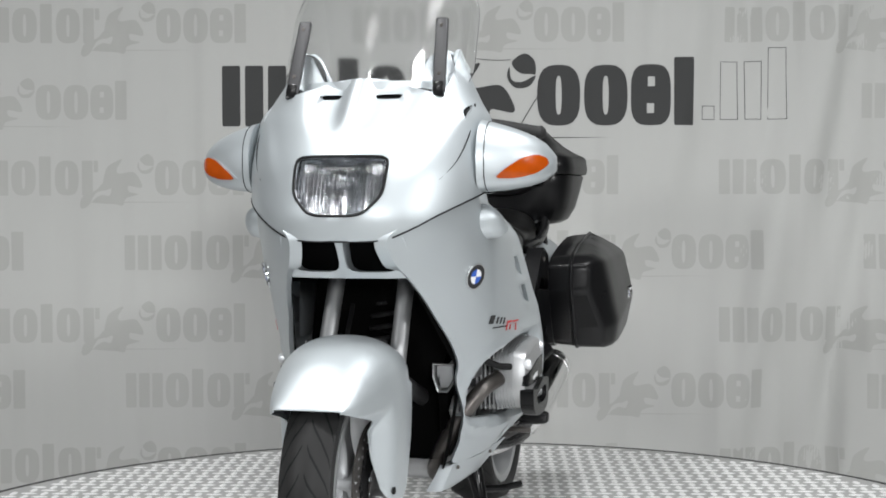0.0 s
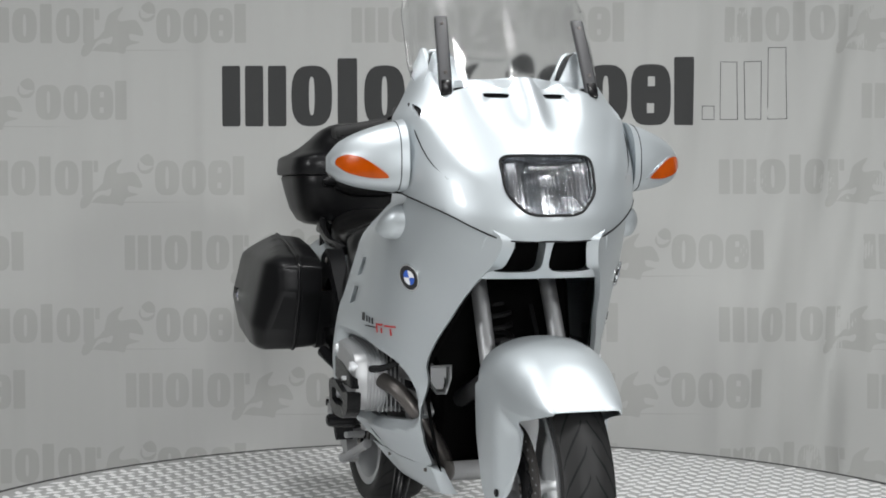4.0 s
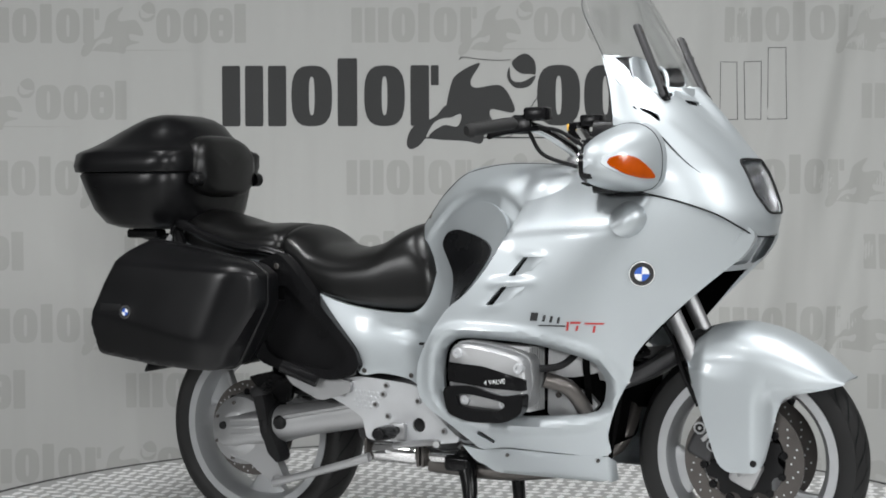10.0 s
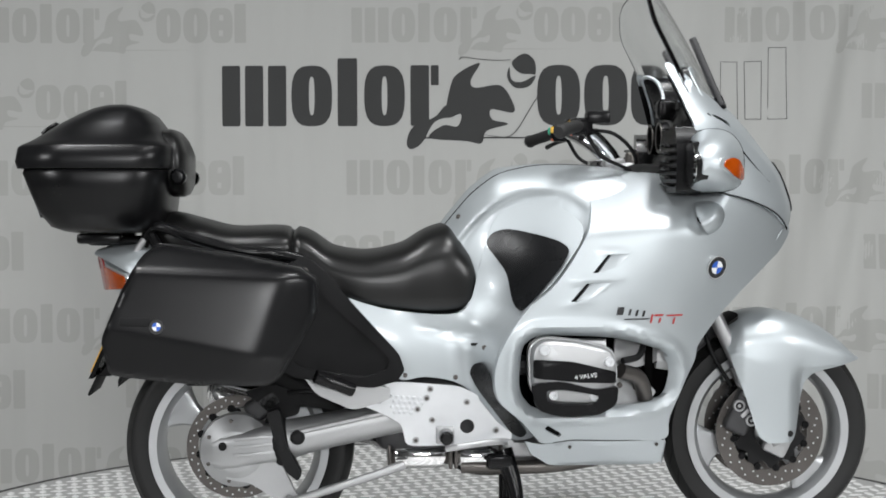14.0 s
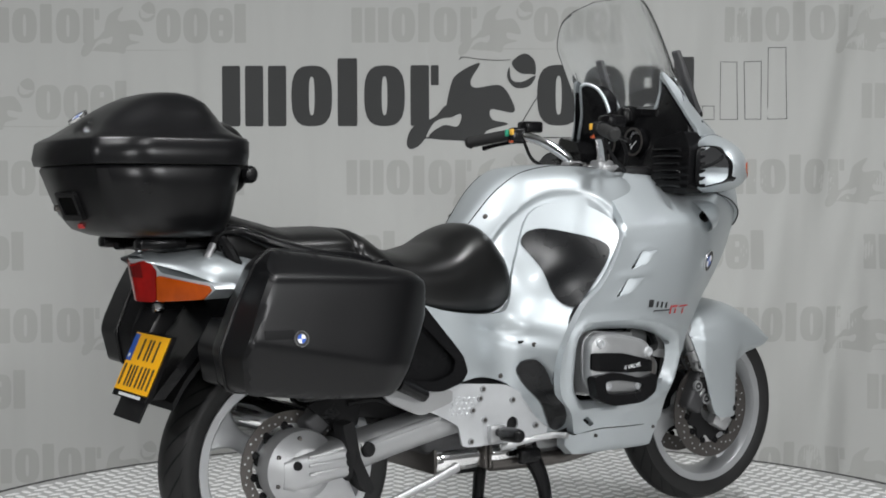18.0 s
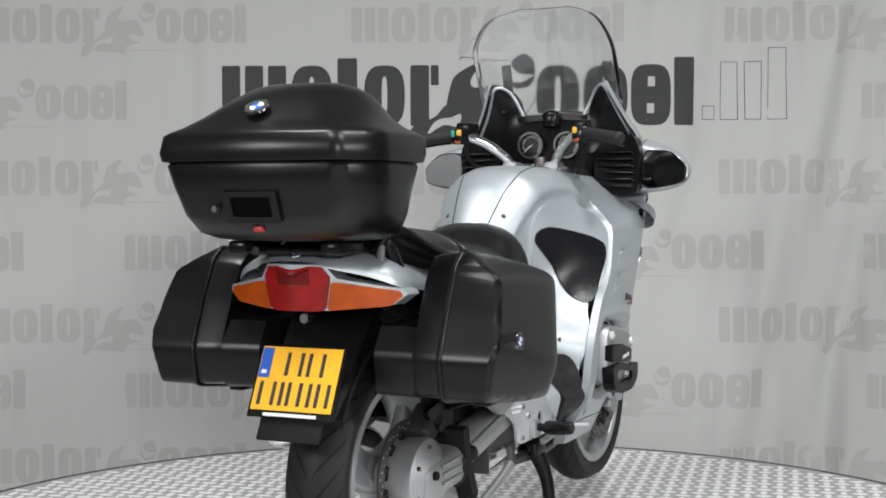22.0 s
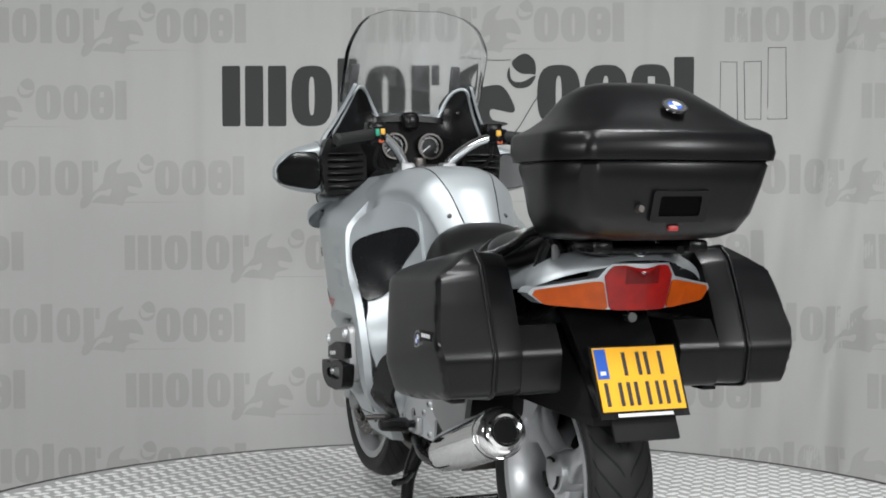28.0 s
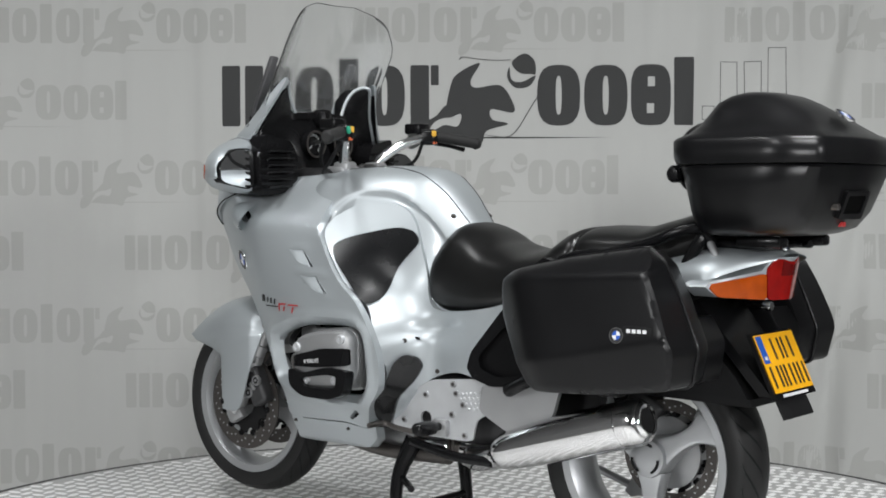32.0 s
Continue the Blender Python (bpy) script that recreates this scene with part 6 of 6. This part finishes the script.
    # handlebar halves, grips, switches, levers
    for s in (-1, 1):
        hb = part("handlebar", tube([(0.435, s * 0.075, 1.165), (0.425, s * 0.085, 1.19), (0.375, s * 0.135, 1.235), (0.330, s * 0.185, 1.258), (0.310, s * 0.215, 1.262)], [0.016, 0.016, 0.015, 0.014, 0.0125], 14), CHROME, BIKE, "polished handlebar half")
        part("bar_clamp", block((0.06, 0.05, 0.035), (0.435, s * 0.07, 1.160), 0.01), ALU, hb)
        part("switch_block", block((0.055, 0.05, 0.05), (0.322, s * 0.200, 1.258), 0.012, Euler((0, 0, -s * 0.45)).to_matrix(), None, 3), BLACK, hb, "black switch block")
        part("switch_key", block((0.012, 0.016, 0.020), (0.296, s * 0.192, 1.268), 0.004), AMBERKEY, hb, "yellow switch key")
        part("switch_key", block((0.012, 0.018, 0.014), (0.298, s * 0.196, 1.242), 0.004), COPPER, hb, "red-brown switch key")
        if s > 0:
            part("switch_key", block((0.012, 0.012, 0.022), (0.290, s * 0.210, 1.266), 0.004), GREEN, hb, "green switch key")
        part("grip", tube([(0.312, s * 0.218, 1.260), (0.300, s * 0.240, 1.258), (0.252, s * 0.335, 1.242), (0.246, s * 0.347, 1.240), (0.240, s * 0.358, 1.238)], [0.016, 0.0175, 0.0175, 0.020, 0.013], 16), RUBBER, hb, "ribbed black grip")
        part("lever", tube([(0.365, s * 0.190, 1.248), (0.350, s * 0.230, 1.243), (0.318, s * 0.300, 1.232), (0.300, s * 0.350, 1.222)], [0.008, 0.007, 0.006, 0.008], 10), BLACK, hb, "black hand lever")
        part("reservoir", block((0.065, 0.055, 0.035), (0.368, s * 0.195, 1.285), 0.008), BLACK, hb, "black fluid reservoir")
        part("cable", tube([(0.36, s * 0.18, 1.25), (0.42, s * 0.17, 1.24), (0.48, s * 0.13, 1.19), (0.50, s * 0.08, 1.12)], 0.0055, 8), MATTE, hb, "black cable")
        part("cable", tube([(0.34, s * 0.19, 1.24), (0.38, s * 0.19, 1.18), (0.45, s * 0.15, 1.15), (0.50, s * 0.10, 1.13)], 0.0055, 8), MATTE, hb, "black cable")
    part("top_yoke", block((0.08, 0.20, 0.028), (0.455, 0, 1.15), 0.012, None, None, 3), ALU, BIKE, "aluminium top yoke")
    part("ignition_lock", lathe([(0, 0.03), (0.016, 0.03), (0.02, 0.024), (0.02, 0)], (0.50, 0, 1.165), "z", 20), STEEL, BIKE, "steel ignition lock")
    part("steering_shroud", block((0.16, 0.30, 0.20), (0.53, 0, 1.06), 0.04, None, None, 3), MATTE, BIKE, "black shroud under the bars")


for side in (-1, 1):
    side_fairing(side)
    mirror_pod(side)
    side_cover(side)
upper_fairing()
windscreen()
tank()
seats()
tail()
front_end()
engine()
frame_plates()
rear_end()
cockpit()


# ---- luggage ----
def top_case():
    tc = thing("top_case", "black plastic top case with a padded backrest on the rear rack", "top case", (-1.0, 0, 0.965))
    def ring(z, x0, x1, w, rear, rad):
        """A level section: a flat rear face, flanks that open forwards, rounded corners."""
        wr, xm, xr = w * rear, x0 + min(0.115, 0.45 * (x1 - x0)), x0 + min(0.028, 0.12 * (x1 - x0))
        return [(p[0], p[1], z) for p in fillet([(x1, -w * 0.90), (x1, w * 0.90), (xm, w * 0.985), (xr, wr), (x0, 0), (xr, -wr), (xm, -w * 0.985)], [rad * 4.5, rad * 4.5, rad * 2.2, rad, 0.12, rad, rad * 2.2], 6)]
    base = [ring(*q) for q in ((0.972, -1.08, -0.86, 0.17, 0.72, 0.05), (0.976, -1.105, -0.83, 0.207, 0.74, 0.045), (0.99, -1.140, -0.815, 0.232, 0.76, 0.04), (1.03, -1.168, -0.805, 0.252, 0.78, 0.035), (1.09, -1.190, -0.800, 0.266, 0.79, 0.03),
                               (1.136, -1.206, -0.797, 0.274, 0.79, 0.026), (1.144, -1.202, -0.799, 0.270, 0.79, 0.026))]
    part("case_base", skin(base, True), CASE, tc, "", 50)
    lid = [ring(*q) for q in ((1.145, -1.202, -0.799, 0.270, 0.79, 0.026), (1.147, -1.217, -0.789, 0.283, 0.79, 0.024), (1.165, -1.222, -0.787, 0.286, 0.79, 0.022), (1.202, -1.216, -0.787, 0.281, 0.78, 0.020), (1.210, -1.208, -0.790, 0.272, 0.77, 0.020),
                              (1.222, -1.186, -0.80, 0.248, 0.76, 0.026), (1.243, -1.158, -0.812, 0.216, 0.74, 0.035), (1.270, -1.122, -0.828, 0.188, 0.72, 0.045), (1.298, -1.073, -0.850, 0.160, 0.70, 0.05), (1.316, -1.03, -0.88, 0.128, 0.7, 0.045), (1.325, -0.99, -0.91, 0.09, 0.7, 0.03), (1.327, -0.96, -0.93, 0.04, 0.7, 0.01))]
    part("lid", skin(lid, True), CASE, tc, "domed lid with a stepped rim", 50)
    roundel(tc, (-1.148, 0, 1.264), Vector((-0.58, 0, 0.81)), 0.027)
    lean = Euler((0, -0.36, 0)).to_matrix().to_4x4()
    hb = slab([tuple(p) for p in fillet([(-0.068, -0.036), (0.068, -0.036), (0.068, 0.036), (-0.068, 0.036)], 0.006, 3)], "x", -0.010, 0.010, [[tuple(p) for p in fillet([(-0.050, -0.022), (0.050, -0.022), (0.050, 0.024), (-0.050, 0.024)], 0.006, 3)]])
    bmesh.ops.transform(hb, matrix=Matrix.Translation((-1.1645, 0, 1.050)) @ lean, verts=hb.verts)
    hd = part("handle_frame", hb, CASE, tc, "raised surround of the carrying handle")
    # Near-black plate paints the shade of a recess that isn't cut.
    hr = block((0.004, 0.100, 0.046), (0, 0, 0), 0)
    bmesh.ops.transform(hr, matrix=Matrix.Translation((-1.1685, 0, 1.051)) @ lean, verts=hr.verts)
    part("handle_shade", hr, SHADE, hd, "near-black plate standing in for the handle recess's shade")
    part("case_lock", lathe([(0, -0.003), (0.007, -0.003), (0.008, 0.0), (0.008, 0.02)], (-1.173, 0.094, 1.043), "x", 16), STEEL, tc, "round metal lock")
    part("release_tab", block((0.02, 0.024, 0.012), (-1.138, 0.0, 1.000), 0.003), REDINK, tc, "red release tab")
    # padded backrest with round side knobs
    rows = []
    for k, (dx, sc) in enumerate(((0.0, 1.0), (0.022, 1.0), (0.036, 0.93), (0.044, 0.78), (0.047, 0.4), (0.048, 0.05))):
        row = []
        for i in range(36):
            c, s = sup(2 * math.pi * i / 36, 3.0)
            z = 1.165 + 0.095 * s * sc
            row.append((-0.800 + dx - 0.35 * max(0, z - 1.19), 0.150 * c * sc, z))
        rows.append(row)
    part("backrest", skin(rows, True), VINYL, tc, "padded black backrest", 60)
    for s in (-1, 1):
        part("backrest_knob", lathe([(0, s * 0.02), (0.015, s * 0.018), (0.022, s * 0.008), (0.022, -s * 0.02)], (-0.772, s * 0.158, 1.125), "y", 18), BLACK, tc)
        part("case_foot", block((0.12, 0.05, 0.028), (-0.99, s * 0.12, 0.957), 0.008), BLACK, tc)
    return tc


def rack():
    for s in (-1, 1):
        part("rack_rail", tube([(-0.82, s * 0.10, 0.945), (-0.86, s * 0.11, 0.950), (-0.98, s * 0.11, 0.947), (-1.02, s * 0.09, 0.947)], 0.010, 10), BLACK, BIKE, "black luggage rack rail")
        part("rack_stay", tube([(-0.80, s * 0.17, 0.88), (-0.84, s * 0.155, 0.96), (-0.86, s * 0.13, 0.985)], 0.016, 10), BLACK, BIKE, "black rack stay")
        part("rack_stay", tube([(-0.90, s * 0.165, 0.90), (-0.865, s * 0.150, 0.955), (-0.84, s * 0.135, 0.99)], 0.010, 10), ALU, BIKE, "thin silver rack stay")
    for x in (-0.90, -0.99):
        part("rack_cross", rod((x, -0.11, 0.947), (x, 0.11, 0.947), 0.009), BLACK, BIKE)


def pannier(s):
    pn = thing("pannier", "black hard pannier with a round emblem, hung beside the rear wheel", "pannier", (-0.66, s * 0.30, 0.58), "panniers")
    out = roundy([(-0.800, 0.947), (-0.60, 0.920), (-0.435, 0.885), (-0.395, 0.855), (-0.395, 0.77), (-0.50, 0.585), (-0.72, 0.595), (-0.915, 0.618), (-0.932, 0.708), (-0.885, 0.825), (-0.84, 0.915)], 0.14, 4)
    c = np.array((-0.67, 0.745))

    def layer(y, kx, kz, drop=0.0, dz=0.0):
        return [(c[0] + (p[0] - c[0]) * kx, s * y, min(c[1] + (p[1] - c[1]) * kz + dz, 9)) for p in out]
    inner = [layer(y, kx, kz) for y, kx, kz in ((0.252, 0.90, 0.90), (0.255, 0.95, 0.94), (0.275, 0.97, 0.965), (0.318, 0.985, 0.985), (0.322, 0.97, 0.97))]
    part("inner_shell", skin(inner, True), CASE, pn, "", 40)
    rimline = dense([(float(p[0]), float(p[1])) for p in out], 0.011)
    edge = np.array(rimline)

    def soft(u, r):
        return 0.5 * (u + math.sqrt(u * u + r * r))

    def outer(x, z):
        """Faceted outer face: a ridge at a third of its height, a steep top chamfer and a turned-in front."""
        zr = 0.735 - 0.20 * (x + 0.88)
        zk = z - zr
        y = 0.464 - soft(-zk, 0.006) * 0.20 - soft(zk, 0.006) * 0.15 - 1.35 * soft(z - 0.885 + 0.05 * (x + 0.8), 0.008)
        y -= 0.55 * soft(x + 0.49 + 0.35 * (0.80 - z), 0.030)
        d = math.sqrt(float(((edge - (x, z)) ** 2).sum(1).min()))
        return (x, s * (y - 0.010 * max(0, 1 - d / 0.014) ** 2), z)
    sh = part("outer_shell", panel(rimline, outer, (), 0.0105, lambda co: Vector((0, s * 0.325 - co.y, 0))), CASE, pn, "", 32)
    part("shell_seam", skin([layer(0.319, 0.985, 0.985), layer(0.326, 0.985, 0.985)], True), MATTE, pn)
    bead = [(p[0], s * 0.329, p[1]) for p in out]
    part("lid_bead", tube(bead + bead[:1], 0.0055, 8, 1, None, False), CASE, sh, "glossy bead along the lid's edge", 60)
    b = bmesh.new()
    skin([[(c[0] + (p[0] - c[0]) * q, s * y, min(p[1], 0.775)) for p in out] for y, q in ((0.150, 0.88), (0.154, 0.92), (0.256, 0.95))], True, True, b)
    part("lower_box", b, CASE, pn, "", 40)
    roundel(sh, (-0.790, outer(-0.790, 0.744)[1] + s * 0.0035, 0.744), Vector((0, s, 0.12)), 0.018)
    part("name_strip", block((0.075, 0.004, 0.022), (-0.845, outer(-0.845, 0.756)[1] + s * 0.001, 0.756), 0.002), MATTE, sh, "dark strip beside the emblem")
    for k in range(4 if s > 0 else 0):
        part("strip_bar", block((0.010, 0.001, 0.009), (-0.822 - 0.0145 * k, outer(-0.845, 0.756)[1] + s * 0.0035, 0.756), 0), WHITE, sh)
    part("hinge", block((0.06, 0.04, 0.016), (-0.70, s * 0.34, 0.588), 0.004), BLACK, pn)
    return pn


rack()
TOPCASE = top_case()
PANNIERS = [pannier(-1), pannier(1)]


# ---- keys ----
def turn(t):
    return -105.323 + 7.66337 * t


def bike_pose(t):
    """The bike stands a little aside of the axis, and turned by 1.75 degrees on the deck."""
    return pose(0, 0, 0, 0, 0, turn(t)) @ pose(0, -0.0603, 0, 0, 0, 1.75)


def motions():
    times = [float(k) for k in range(0, 33)]
    for ob in (BIKE, TOPCASE, *PANNIERS):
        o = ORIGIN[ob.name]
        walk(ob, [(t, bike_pose(t) @ Matrix.Translation(o)) for t in times])
    walk(TABLE, [(t, pose(0, 0, -0.49, 0, 0, turn(t))) for t in times])


motions()
